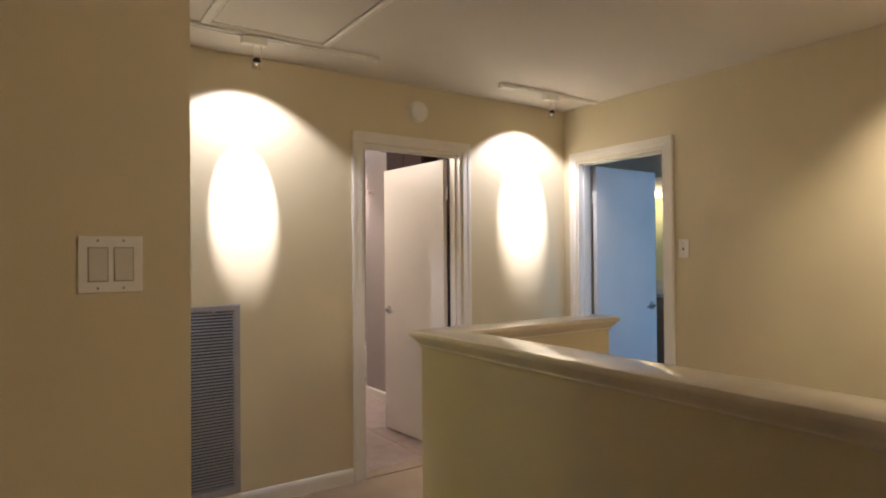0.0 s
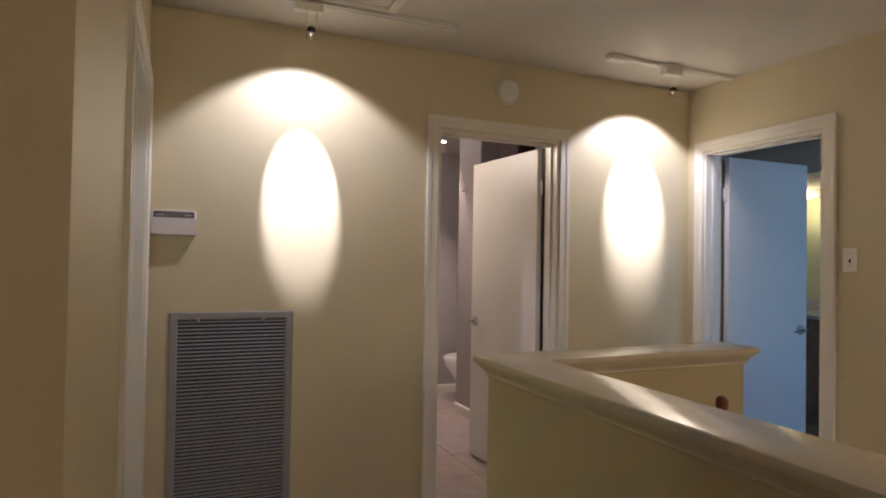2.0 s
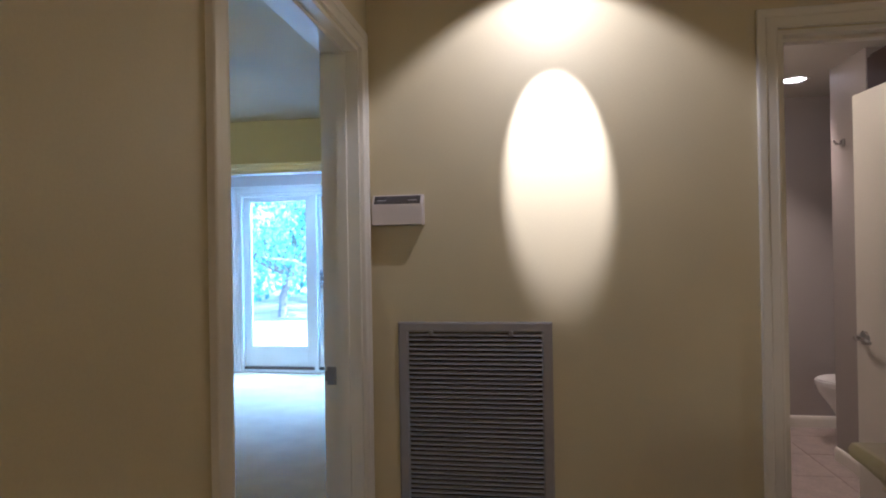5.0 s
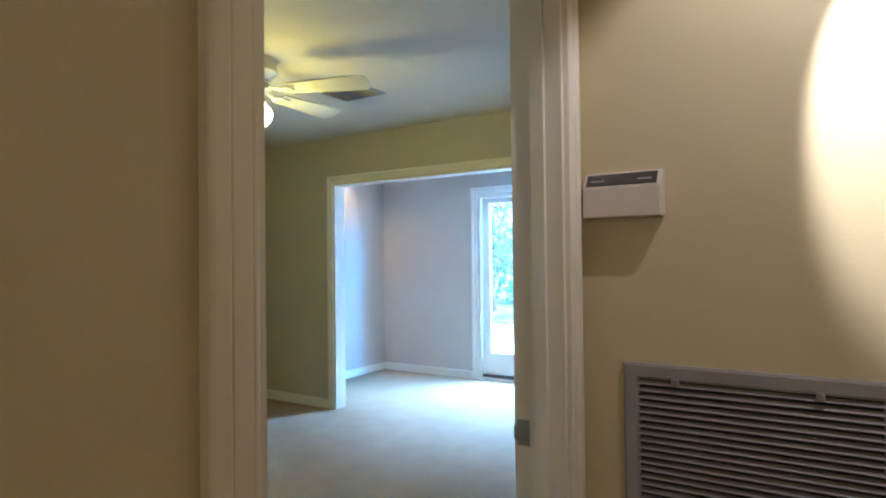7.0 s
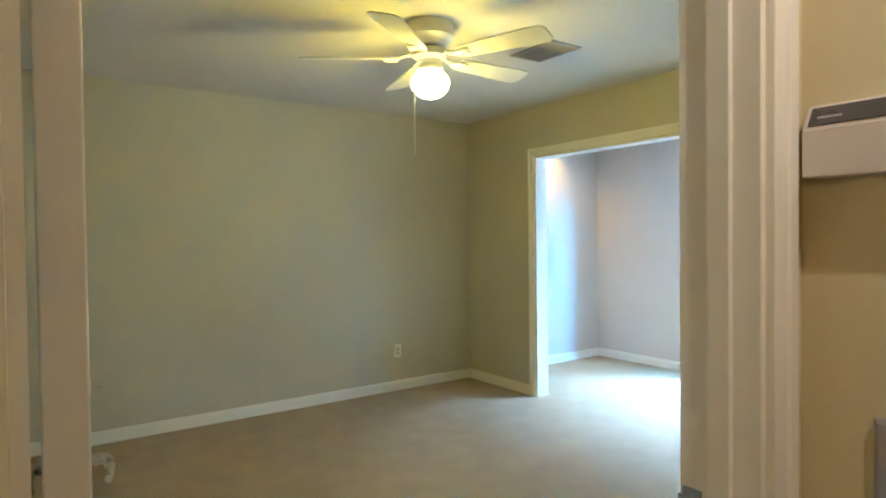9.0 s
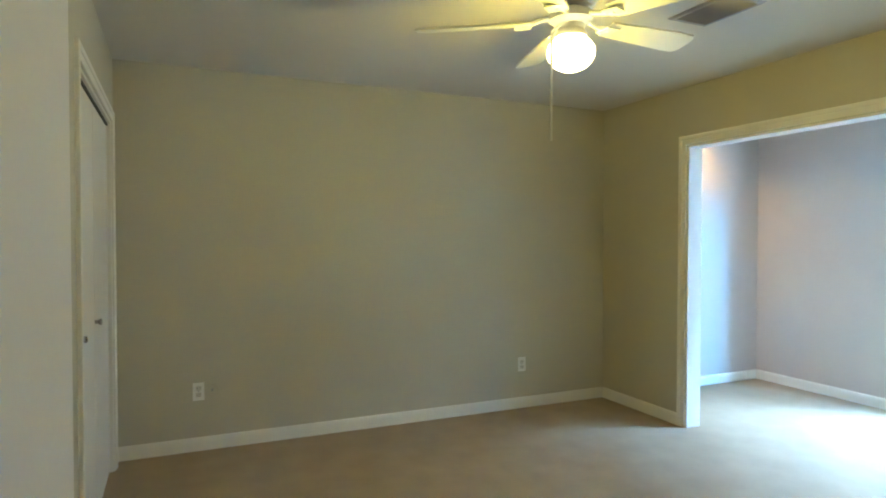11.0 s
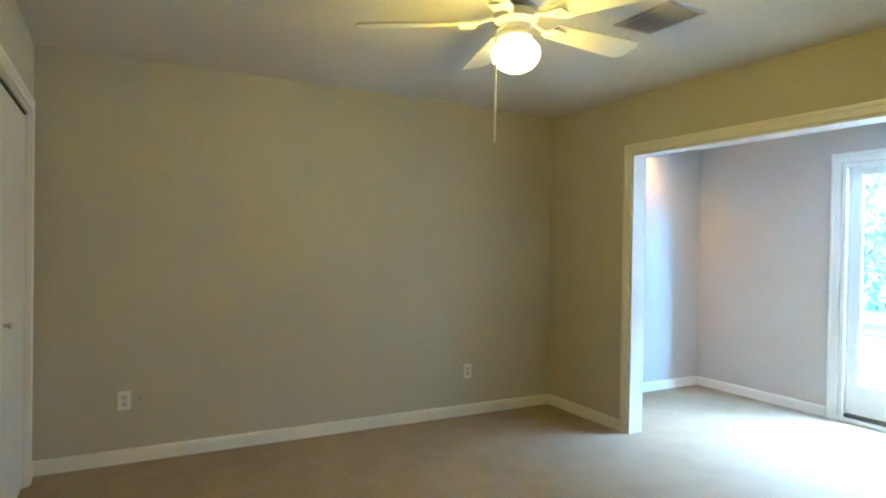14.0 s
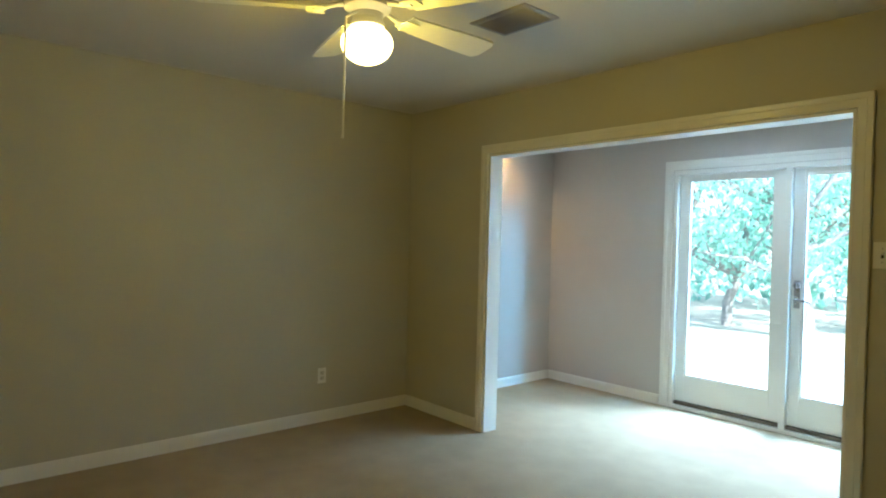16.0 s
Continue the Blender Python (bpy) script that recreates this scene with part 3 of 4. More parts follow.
part("frame", bm, VENT, grille, "flat grey enamel frame")
# near-black sheet stands in for the unlit space behind the slats
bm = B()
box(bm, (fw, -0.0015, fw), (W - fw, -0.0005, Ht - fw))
part("backing", bm, DUCTSHADE, grille)
bm = B()
sweep(bm, [(-0.002, 0.0036), (-0.0031, 0.0044), (-0.0114, -0.0036), (-0.0103, -0.0044)], fw - 0.004, W - fw + 0.004)
slat = mesh_of(bm, "slat", LOUVRE)
count = 56
for i in range(count):
    s = new("slat", slat)
    s.parent = grille
    s.matrix_basis = Matrix.Translation((0, 0, fw + (Ht - 2 * fw) * (i + 0.5) / count))
for x in (W * 0.22, W * 0.74):
    bm = B()
    box(bm, (x - 0.008, -0.018, Ht - fw - 0.010), (x + 0.008, -0.012, Ht - fw + 0.006), 0.002)
    lathe(bm, [(0, 0.0), (0.006, 0.0), (0.005, 0.004), (0, 0.005)], 12, pose(x, -0.016, Ht - fw + 0.002, 90, 0, 0))
    part("latch", bm, VENT, grille, "small quarter-turn latch")

# ---- thermostat ----
thermo = thing("thermostat", "white wall thermostat box with a sloping smoked grey top panel", "thermostat", pose(-0.026, 0, 1.436))
w, h, d = 0.179, 0.106, 0.048
bm = B()
sweep(bm, [(0.0, 0.0), (-d, 0.0), (-d, 0.070), (-0.026, h), (0.0, h)], 0.0, w)
bmesh.ops.bevel(bm, geom=bm.edges[:], offset=0.002, segments=2, affect="EDGES")
part("body", bm, CASE, thermo, "white plastic case")
slope = Matrix.Translation((0, -d, 0.070)) @ pose(0, 0, 0, math.degrees(math.atan2(h - 0.070, d - 0.026)), 0, 0)
bm = B()
box(bm, (0.008, 0.004, 0.0004), (w - 0.008, 0.036, 0.002), 0.0, slope)
part("panel", bm, SMOKED, thermo, "sloping smoked grey control panel")
for x0, x1 in ((0.018, 0.050), (0.128, 0.160)):
    bm = B()
    box(bm, (x0, 0.015, 0.002), (x1, 0.0185, 0.0026), 0.0, slope)
    part("lettering", bm, INK, thermo)


# ---- switches and outlets ----
def plate(name, label, category, m, kind_of, gangs=1):
    """A wall plate: x along the wall, z up, facing -y."""
    ob = thing(name, label, category, m)
    w = 0.070 + 0.046 * (gangs - 1)
    bm = B()
    box(bm, (-w / 2, -0.006, -0.0575), (w / 2, 0.0, 0.0575), 0.0025)
    part("plate", bm, PLASTIC, ob, "white cover plate")
    for g in range(gangs):
        x = (g - (gangs - 1) / 2) * 0.046
        if kind_of == "rocker":
            # darker plate paints in the shaded outline round the paddle
            bm = B()
            box(bm, (x - 0.0185, -0.0068, -0.035), (x + 0.0185, -0.0058, 0.035))
            part("surround", bm, SURROUND, ob)
            bm = B()
            sweep(bm, [(-0.006, -0.0325), (-0.0115, -0.0325), (-0.0085, 0.0), (-0.0075, 0.0325), (-0.006, 0.0325)], x - 0.0160, x + 0.0160)
            part("rocker", bm, RECEPT, ob, "cream rocker paddle")
        elif kind_of == "toggle":
            bm = B()
            box(bm, (x - 0.005, -0.0066, -0.012), (x + 0.005, -0.0058, 0.012))
            part("slot", bm, SLOT, ob)
            bm = B()
            box(bm, (x - 0.004, -0.020, 0.0), (x + 0.004, -0.006, 0.009), 0.001, pose(0, 0, 0, -18, 0, 0))
            part("toggle", bm, PLASTIC, ob)
        elif kind_of == "outlet":
            for z in (0.020, -0.020):
                bm = B()
                box(bm, (x - 0.017, -0.0085, z - 0.014), (x + 0.017, -0.006, z + 0.014), 0.003)
                r = part("receptacle", bm, RECEPT, ob)
                bm = B()
                box(bm, (x - 0.008, -0.0092, z - 0.003), (x - 0.006, -0.0084, z + 0.006))
                box(bm, (x + 0.006, -0.0092, z - 0.003), (x + 0.008, -0.0084, z + 0.006))
                box(bm, (x - 0.002, -0.0092, z - 0.010), (x + 0.002, -0.0084, z - 0.006))
                part("slots", bm, SLOT, r)
        for z in ((0.0, ) if kind_of == "outlet" else (0.048, -0.048) if kind_of == "rocker" else (0.030, -0.030)):
            bm = B()
            lathe(bm, [(0, 0), (0.0028, 0), (0.0022, 0.0012), (0, 0.0014)], 10, pose(x, -0.006, z, 90, 0, 0))
            part("screw", bm, STEEL, ob)
    return ob


plate("light_switch", "white double rocker switch plate on the hall wall", "light switch", pose(-0.200, SWY, 1.336), "rocker", 2)
plate("light_switch", "white single toggle switch beside the second door", "light switch", pose(RX, -1.021, 1.380, 0, 0, -90), "toggle")
plate("light_switch", "white single switch plate beside the cased opening", "light switch", pose(-0.916, OY0, 1.377), "toggle")
plate("outlet", "white duplex wall outlet above the baseboard", "outlet", pose(BX, 1.786, 0.350, 0, 0, 90), "outlet")
plate("outlet", "white duplex wall outlet beside a round jack", "outlet", pose(BX, -0.618, 0.380, 0, 0, 90), "outlet")
plate("outlet", "white duplex outlet on the sunroom side wall", "outlet", pose(AX, 3.55, 0.37, 0, 0, 90), "outlet")
jack = thing("cable_jack", "round jack cover painted like the greige bedroom wall", "wall jack", pose(BX, -0.536, 0.385, 0, 0, 90))
bm = B()
lathe(bm, [(0, 0.0), (0.036, 0.0), (0.036, 0.003), (0.030, 0.007), (0, 0.008)], 28, pose(0, 0, 0, 90, 0, 0))
part("cover", bm, GREIGE, jack, "", True)
bm = B()
lathe(bm, [(0, 0.0), (0.008, 0.0), (0.007, 0.010), (0, 0.010)], 12, pose(0, -0.007, 0, 90, 0, 0))
part("socket", bm, STEEL, jack)
# ---- smoke detector ----
smoke = thing("smoke_detector", "round white smoke detector high on the hall wall", "smoke detector", pose(1.717, 0, 2.272))
bm = B()
lathe(bm, [(0, 0.0), (0.068, 0.0), (0.068, 0.012), (0.064, 0.016), (0.062, 0.030), (0.054, 0.037), (0.030, 0.041), (0, 0.042)], 40, pose(0, 0, 0, 90, 0, 0))
part("cover", bm, PLASTIC, smoke, "domed white plastic cover", True)
bm = B()
lathe(bm, [(0, 0.0), (0.008, 0.0), (0.008, 0.003), (0, 0.004)], 14, pose(0.0, -0.041, 0.012, 90, 0, 0))
part("test_button", bm, PLASTIC, smoke)

# ---- track lights ----
def track_light(x0, x1, hx, label, m=Matrix.Identity(4), y=-0.400):
    ob = thing("track_light", label, "track light", m @ Matrix.Translation((x0, y, CEIL)), "ceiling track lights")
    L = x1 - x0
    bm = B()
    sweep(bm, [(-0.018, 0.0), (-0.018, -0.018), (-0.008, -0.019), (-0.008, -0.010), (0.008, -0.010), (0.008, -0.019), (0.018, -0.018), (0.018, 0.0)], 0.0, L)
    part("rail", bm, PLASTIC, ob, "white lighting track")
    for x in (0.0, L):
        bm = B()
        box(bm, (x - 0.006, -0.020, -0.021), (x + 0.006, 0.020, 0.0), 0.002)
        part("end_cap", bm, PLASTIC, ob)
    bm = B()
    box(bm, (-0.002, -0.028, -0.030), (0.11, 0.028, -0.0195), 0.004)
    part("feed_box", bm, PLASTIC, ob, "white feed box")
    hx -= x0
    bm = B()
    box(bm, (hx - 0.075, -0.022, -0.056), (hx + 0.045, 0.022, -0.0195), 0.005)
    part("adapter", bm, PLASTIC, ob, "white transformer block")
    bm = B()
    tube(bm, [(hx - 0.016, 0, -0.055), (hx - 0.020, 0, -0.108), (hx - 0.012, 0.004, -0.126)], 0.0038, 8)
    tube(bm, [(hx + 0.020, 0, -0.055), (hx + 0.024, 0, -0.108), (hx + 0.014, 0.004, -0.126)], 0.0038, 8)
    part("yoke", bm, PLASTIC, ob)
    aim = Matrix.Translation((hx, 0.004, -0.124)) @ pose(0, 0, 0, 14, 0, 0)
    bm = B()
    lathe(bm, [(0, 0.010), (0.010, 0.010), (0.017, 0.004), (0.019, -0.004), (0.017, -0.010), (0, -0.010)], 20, aim)
    part("bulb_base", bm, DARKMETAL, ob, "dark bulb socket", True)
    bm = B()
    lathe(bm, [(0.0185, -0.046), (0.0185, -0.004), (0.0172, -0.004), (0.0172, -0.046), (0.0185, -0.046)], 24, aim)
    sleeve = part("glass_sleeve", bm, BULBGLASS, ob, "clear glass sleeve", True)
    sleeve.visible_shadow = False
    bm = B()
    lathe(bm, [(0, -0.017), (0.0035, -0.018), (0.004, -0.022), (0.003, -0.026), (0, -0.027)], 12, aim)
    part("bulb", bm, FILAMENT, ob, "lit halogen capsule", True).visible_shadow = False
    return ob


track_light(0.04, 1.243, 0.580, "white ceiling track with one lit glass spotlight", y=-0.345)
track_light(2.127, 3.000, 2.575, "short white ceiling track with one lit glass spotlight", y=-0.350)

# attic hatch in the hall ceiling
HX0, HX1, HY0, HY1 = 0.350, 0.898, -1.85, -0.415
hatch = thing("ceiling_hatch", "flush painted attic hatch with a moulded frame", "hatch", pose(HX0, HY0, CEIL), kind="structure")
hw, hl = HX1 - HX0, HY1 - HY0
bm = B()
rows = []
for u, v in ((0.0, 0.0), (0.0, 0.012), (0.010, 0.018), (0.016, 0.014), (0.030, 0.012), (0.042, 0.009), (0.042, 0.0)):
    rows.append([bm.verts.new((x, y, -v)) for x, y in ((-u, -u), (hw + u, -u), (hw + u, hl + u), (-u, hl + u))])
for i in range(len(rows)):
    j = (i + 1) % len(rows)
    for k in range(4):
        q = (k + 1) % 4
        bm.faces.new((rows[i][k], rows[i][q], rows[j][q], rows[j][k]))
part("frame", bm, TRIM, hatch, "moulded hatch frame")
bm = B()
box(bm, (0.006, 0.006, -0.007), (hw - 0.006, hl - 0.006, -0.001), 0.001)
part("panel", bm, CEILING, hatch)
bm = B()
for a, b in (((0, 0), (hw, 0.006)), ((0, hl - 0.006), (hw, hl)), ((0, 0.006), (0.006, hl - 0.006)), ((hw - 0.006, 0.006), (hw, hl - 0.006))):
    box(bm, (*a, -0.002), (*b, -0.0005))
part("gap", bm, SLOT, hatch)

# ---- ceiling fan ----
fan = thing("ceiling_fan", "flush-mounted cream ceiling fan with five blades and a lit opal globe", "ceiling fan", pose(-2.170, 0.767, CEIL))
bm = B()
lathe(bm, [(0, 0), (0.118, 0), (0.124, -0.010), (0.122, -0.050), (0.128, -0.056), (0.128, -0.072), (0.118, -0.080), (0.095, -0.100), (0.088, -0.112), (0, -0.112)], 48)
part("housing", bm, FANWHITE, fan, "stepped cream fan housing", True)
bm = B()
lathe(bm, [(0, -0.112), (0.045, -0.112), (0.045, -0.132), (0, -0.132)], 24)
part("motor_shaft", bm, DARKMETAL, fan)
bm = B()
lathe(bm, [(0, -0.130), (0.085, -0.130), (0.092, -0.140), (0.090, -0.165), (0.062, -0.185), (0.055, -0.205), (0.066, -0.222), (0.066, -0.236), (0, -0.236)], 40)
part("light_fitter", bm, FANWHITE, fan, "", True)
for k in range(5):
    a = radians(20 + 72 * k)
    turn = pose(0, 0, -0.150, 0, 0, math.degrees(a))
    bm = B()
    tube(bm, [(0.07, 0.0, 0.0), (0.115, 0.012, -0.008), (0.155, 0.012, -0.020), (0.20, 0.0, -0.024)], [0.013, 0.010, 0.010, 0.012], 10)
    box(bm, (0.165, -0.040, -0.031), (0.235, 0.040, -0.024), 0.003)
    bmesh.ops.transform(bm, matrix=turn, verts=bm.verts)
    arm = part("blade_arm", bm, FANWHITE, fan, "curved cream blade bracket", True)
    bm = B()
    out = []
    for u in range(25):
        f = u / 24
        r = 0.19 + f * 0.47
        half = 0.050 + 0.022 * min(1, f * 1.3)
        if f > 0.93:
            half *= math.sqrt(max(0.0, 1 - ((f - 0.93) / 0.07) ** 2)) * 0.40 + 0.60
        out.append((r, half))
    low = [bm.verts.new((r, -h2, -0.004)) for r, h2 in out] + [bm.verts.new((r, h2, -0.004)) for r, h2 in reversed(out)]
    high = [bm.verts.new((v.co.x, v.co.y, 0.004)) for v in low]
    bm.faces.new(low[::-1])
    bm.faces.new(high)
    for i in range(len(low)):
        j = (i + 1) % len(low)
        bm.faces.new((low[i], low[j], high[j], high[i]))
    bmesh.ops.transform(bm, matrix=turn @ Matrix.Translation((0, 0, -0.020)) @ pose(0, 0, 0, -13, 0, 0), verts=bm.verts)
    part("blade", bm, FANWHITE, fan, "cream painted fan blade")
bm = B()
lathe(bm, [(0.058, -0.226)] + [(0.100 * math.cos(radians(e)), -0.296 + (0.070 if e > 0 else 0.081) * math.sin(radians(e))) for e in range(50, -90, -7)] + [(0, -0.377)], 64)
globe = part("globe", bm, GLOBE, fan, "lit opal glass globe", True)
globe.visible_shadow = False
bm = B()
tube(bm, [(0.03, -0.068, -0.20), (0.035, -0.118, -0.235), (0.035, -0.120, -0.40), (0.035, -0.120, -0.655)], 0.0046, 6)
lathe(bm, [(0, 0.0), (0.005, 0.004), (0.006, 0.014), (0.003, 0.024), (0, 0.025)], 10, pose(0.035, -0.120, -0.680))
part("pull_chain", bm, FANWHITE, fan, "pale pull chain with a small bell end")

# ---- supply register in the bedroom ceiling ----
reg = thing("ceiling_register", "grey louvred supply register in the bedroom ceiling", "air vent", pose(-2.160, 1.580, CEIL))
bm = B()
rows = []
rw, rl = 0.175, 0.122
for u, v in ((0.0, 0.0), (0.0, 0.004), (0.010, 0.010), (0.026, 0.010), (0.028, 0.0)):
    rows.append([bm.verts.new((x, y, -v)) for x, y in ((-rw + u, -rl + u), (rw - u, -rl + u), (rw - u, rl - u), (-rw + u, rl - u))])
for i in range(len(rows)):
    j = (i + 1) % len(rows)
    for k in range(4):
        q = (k + 1) % 4
        bm.faces.new((rows[i][k], rows[i][q], rows[j][q], rows[j][k]))
part("frame", bm, VENT, reg)
# the register's inner shade is a near-black sheet too
bm = B()
box(bm, (-rw + 0.028, -rl + 0.028, -0.0015), (rw - 0.028, rl - 0.028, -0.0005))
part("backing", bm, DUCTSHADE, reg)
bm = B()
sweep(bm, [(-0.007, -0.003), (-0.006, -0.0022), (0.007, -0.010), (0.006, -0.0108)], -rw + 0.026, rw - 0.026)
rs = mesh_of(bm, "slat", VENT)
for i in range(11):
    s = new("slat", rs)
    s.parent = reg
    s.matrix_basis = Matrix.Translation((0, -rl + 0.036 + i * (2 * rl - 0.072) / 10, 0))

# ---- glazed sunroom doors ----
french = thing("door_4", "white glazed double doors to the garden, both closed", "glass door", kind="structure")
to = spot_on("y", AY, -1)
wide = tuple((u * 1.2, v) for u, v in CASING)
part("casing", casing(to, F1[0], F1[1], 2.04, 0.0, wide), TRIM, french, "wide white casing")
bm = B()
for a, b in (((F1[0], 0.03), (F1[0] + 0.035, 2.04)), ((F1[1] - 0.035, 0.03), (F1[1], 2.04)), ((-1.948, 0.03), (-1.903, 2.005)), ((F1[0] + 0.035, 2.005), (F1[1] - 0.035, 2.04))):
    box(bm, (a[0], AY - 0.004, a[1]), (b[0], AY + 0.15, b[1]), 0.002)
part("frame", bm, TRIM, french)
bm = B()
box(bm, (F1[0], AY - 0.012, 0.0), (F1[1], AY + 0.17, 0.030), 0.003)
part("sill", bm, TRIM, french, "white painted sill")
bm = B()
box(bm, (F1[0] + 0.035, AY + 0.014, 0.030), (F1[1] - 0.035, AY + 0.10, 0.058), 0.003)
part("threshold", bm, BRASS, french, "dark metal threshold strip")


def glazed_leaf(x0, x1, handle):
    y0, y1 = AY + 0.038, AY + 0.078
    g0, g1, gz0, gz1 = x0 + 0.076, x1 - 0.084, 0.280, 1.958
    bm = B()
    box(bm, (x0, y0, 0.062), (g0, y1, 2.000), 0.002)
    box(bm, (g1, y0, 0.062), (x1, y1, 2.000), 0.002)
    box(bm, (g0, y0, 0.062), (g1, y1, gz0), 0.002)
    box(bm, (g0, y0, gz1), (g1, y1, 2.000), 0.002)
    ob = part("leaf", bm, TRIM, french, "white glazed door leaf")
    bm = B()
    for a, b in (((g0, gz0), (g0 + 0.014, gz1)), ((g1 - 0.014, gz0), (g1, gz1)), ((g0 + 0.014, gz0), (g1 - 0.014, gz0 + 0.014)), ((g0 + 0.014, gz1 - 0.014), (g1 - 0.014, gz1))):
        box(bm, (a[0], y0 + 0.005, a[1]), (b[0], y1 - 0.005, b[1]), 0.003)
    part("glazing_bead", bm, TRIM, ob)
    bm = B()
    box(bm, (g0 + 0.004, y0 + 0.017, gz0 + 0.004), (g1 - 0.004, y0 + 0.021, gz1 - 0.004))
    part("pane", bm, GLASS, ob, "clear glass pane").visible_shadow = False
    if handle:
        c = x0 + 0.041
        bm = B()
        box(bm, (c - 0.021, y0 - 0.006, 0.950), (c + 0.021, y0, 1.160), 0.003)
        part("back_plate", bm, NICKEL, ob, "tall nickel lock plate")
        bm = B()
        lathe(bm, [(0, 0.0), (0.021, 0.0), (0.021, 0.008), (0.011, 0.014), (0.010, 0.034), (0, 0.036)], 20, pose(c, y0 - 0.006, 1.010, 90, 0, 0))
        tube(bm, [(c, y0 - 0.040, 1.010), (c + 0.03, y0 - 0.046, 1.012), (c + 0.075, y0 - 0.046, 1.010), (c + 0.110, y0 - 0.043, 1.004)], [0.010, 0.010, 0.009, 0.008], 10)
        part("handle", bm, NICKEL, ob, "bright nickel lever handle", True)
        bm = B()
        lathe(bm, [(0, 0.0), (0.024, 0.0), (0.024, 0.010), (0.018, 0.016), (0, 0.016)], 24, pose(c, y0 - 0.006, 1.123, 90, 0, 0))
        box(bm, (c - 0.005, y0 - 0.040, 1.105), (c + 0.005, y0 - 0.020, 1.141), 0.002)
        part("thumb_turn", bm, STEEL, ob, "round steel deadbolt thumb turn", True)
    return ob


glazed_leaf(F1[0] + 0.038, -1.951, False)
glazed_leaf(-1.900, F1[1] - 0.038, True)

# skylight shaft
sk = thing("window_1", "skylight with a white shaft in the sunroom ceiling", "skylight", kind="structure")
bm = B()
for a, b in (((SKX[0] - 0.02, SKY[0] - 0.02), (SKX[0], SKY[1] + 0.02)), ((SKX[1], SKY[0] - 0.02), (SKX[1] + 0.02, SKY[1] + 0.02)), ((SKX[0], SKY[0] - 0.02), (SKX[1], SKY[0])), ((SKX[0], SKY[1]), (SKX[1], SKY[1] + 0.02))):
    box(bm, (*a, ALC + 0.081), (*b, 3.05))
part("shaft", bm, ALCCEIL, sk, "white skylight shaft")
bm = B()
box(bm, (SKX[0] - 0.02, SKY[0] - 0.02, 3.051), (SKX[1] + 0.02, SKY[1] + 0.02, 3.058))
part("pane", bm, GLASS, sk).visible_shadow = False

# sunroom downlight
dl = thing("downlight", "small round recessed downlight with a warm glow in the sunroom ceiling", "downlight", pose(-4.00, 3.50, ALC))
bm = B()
lathe(bm, [(0.052, -0.001), (0.066, -0.001), (0.066, -0.005), (0.052, -0.009), (0.052, -0.001)], 28)
part("trim_ring", bm, TRIM, dl, "", True)
bm = B()
lathe(bm, [(0, -0.002), (0.051, -0.002)], 28)
part("lens", bm, DOWN, dl, "lit lens")

# ---- bathroom ----
dl2 = thing("downlight", "round recessed downlight in the bathroom ceiling", "downlight", pose(2.235, 2.20, CEIL))
bm = B()
lathe(bm, [(0.070, -0.001), (0.092, -0.001), (0.092, -0.006), (0.070, -0.010), (0.070, -0.001)], 28)
part("trim_ring", bm, TRIM, dl2, "", True)
bm = B()
lathe(bm, [(0, -0.002), (0.069, -0.002)], 28)
part("lens", bm, DOWN, dl2, "lit lens")

toilet = thing("toilet", "white porcelain toilet with closed lid beyond the partition", "toilet", pose(2.72, 2.40, -0.002, 0, 0, 180))
bm = B()
for z, sx, sy, cx in ((0.0, 0.19, 0.11, -0.02), (0.10, 0.17, 0.10, -0.03), (0.22, 0.20, 0.14, 0.0), (0.34, 0.26, 0.18, 0.03), (0.39, 0.27, 0.185, 0.03)):
    for k in range(28):
        a = 2 * math.pi * k / 28
        bm.verts.new((cx + sx * math.cos(a), sy * math.sin(a), z))
bm.verts.ensure_lookup_table()
for r in range(4):
    for k in range(28):
        j = (k + 1) % 28
        bm.faces.new([bm.verts[i] for i in (r * 28 + k, r * 28 + j, r * 28 + 28 + j, r * 28 + 28 + k)])
bm.faces.new([bm.verts[4 * 28 + k] for k in range(28)])
bm.faces.new([bm.verts[k] for k in range(27, -1, -1)])
part("bowl", bm, PORCELAIN, toilet, "", True)
bm = B()
ring = [bm.verts.new((0.03 + 0.275 * math.cos(2 * math.pi * k / 32), 0.19 * math.sin(2 * math.pi * k / 32), 0.392)) for k in range(32)]
up = [bm.verts.new((v.co.x, v.co.y, 0.428)) for v in ring]
bm.faces.new(ring[::-1])
bm.faces.new(up)
for k in range(32):
    j = (k + 1) % 32
    bm.faces.new((ring[k], ring[j], up[j], up[k]))
bmesh.ops.bevel(bm, geom=[e for e in bm.edges if all(v in up for v in e.verts)], offset=0.010, segments=3, affect="EDGES")
part("lid", bm, PORCELAIN, toilet, "closed white lid", True)
bm = B()
box(bm, (-0.46, -0.22, 0.36), (-0.26, 0.22, 0.74), 0.02)
tank = part("tank", bm, PORCELAIN, toilet, "", True)
bm = B()
box(bm, (-0.475, -0.235, 0.742), (-0.245, 0.235, 0.775), 0.01)
part("tank_lid", bm, PORCELAIN, tank, "", True)
bm = B()
tube(bm, [(-0.25, 0.16, 0.66), (-0.235, 0.16, 0.66), (-0.23, 0.10, 0.65)], 0.007, 8)
part("flush_lever", bm, NICKEL, tank)

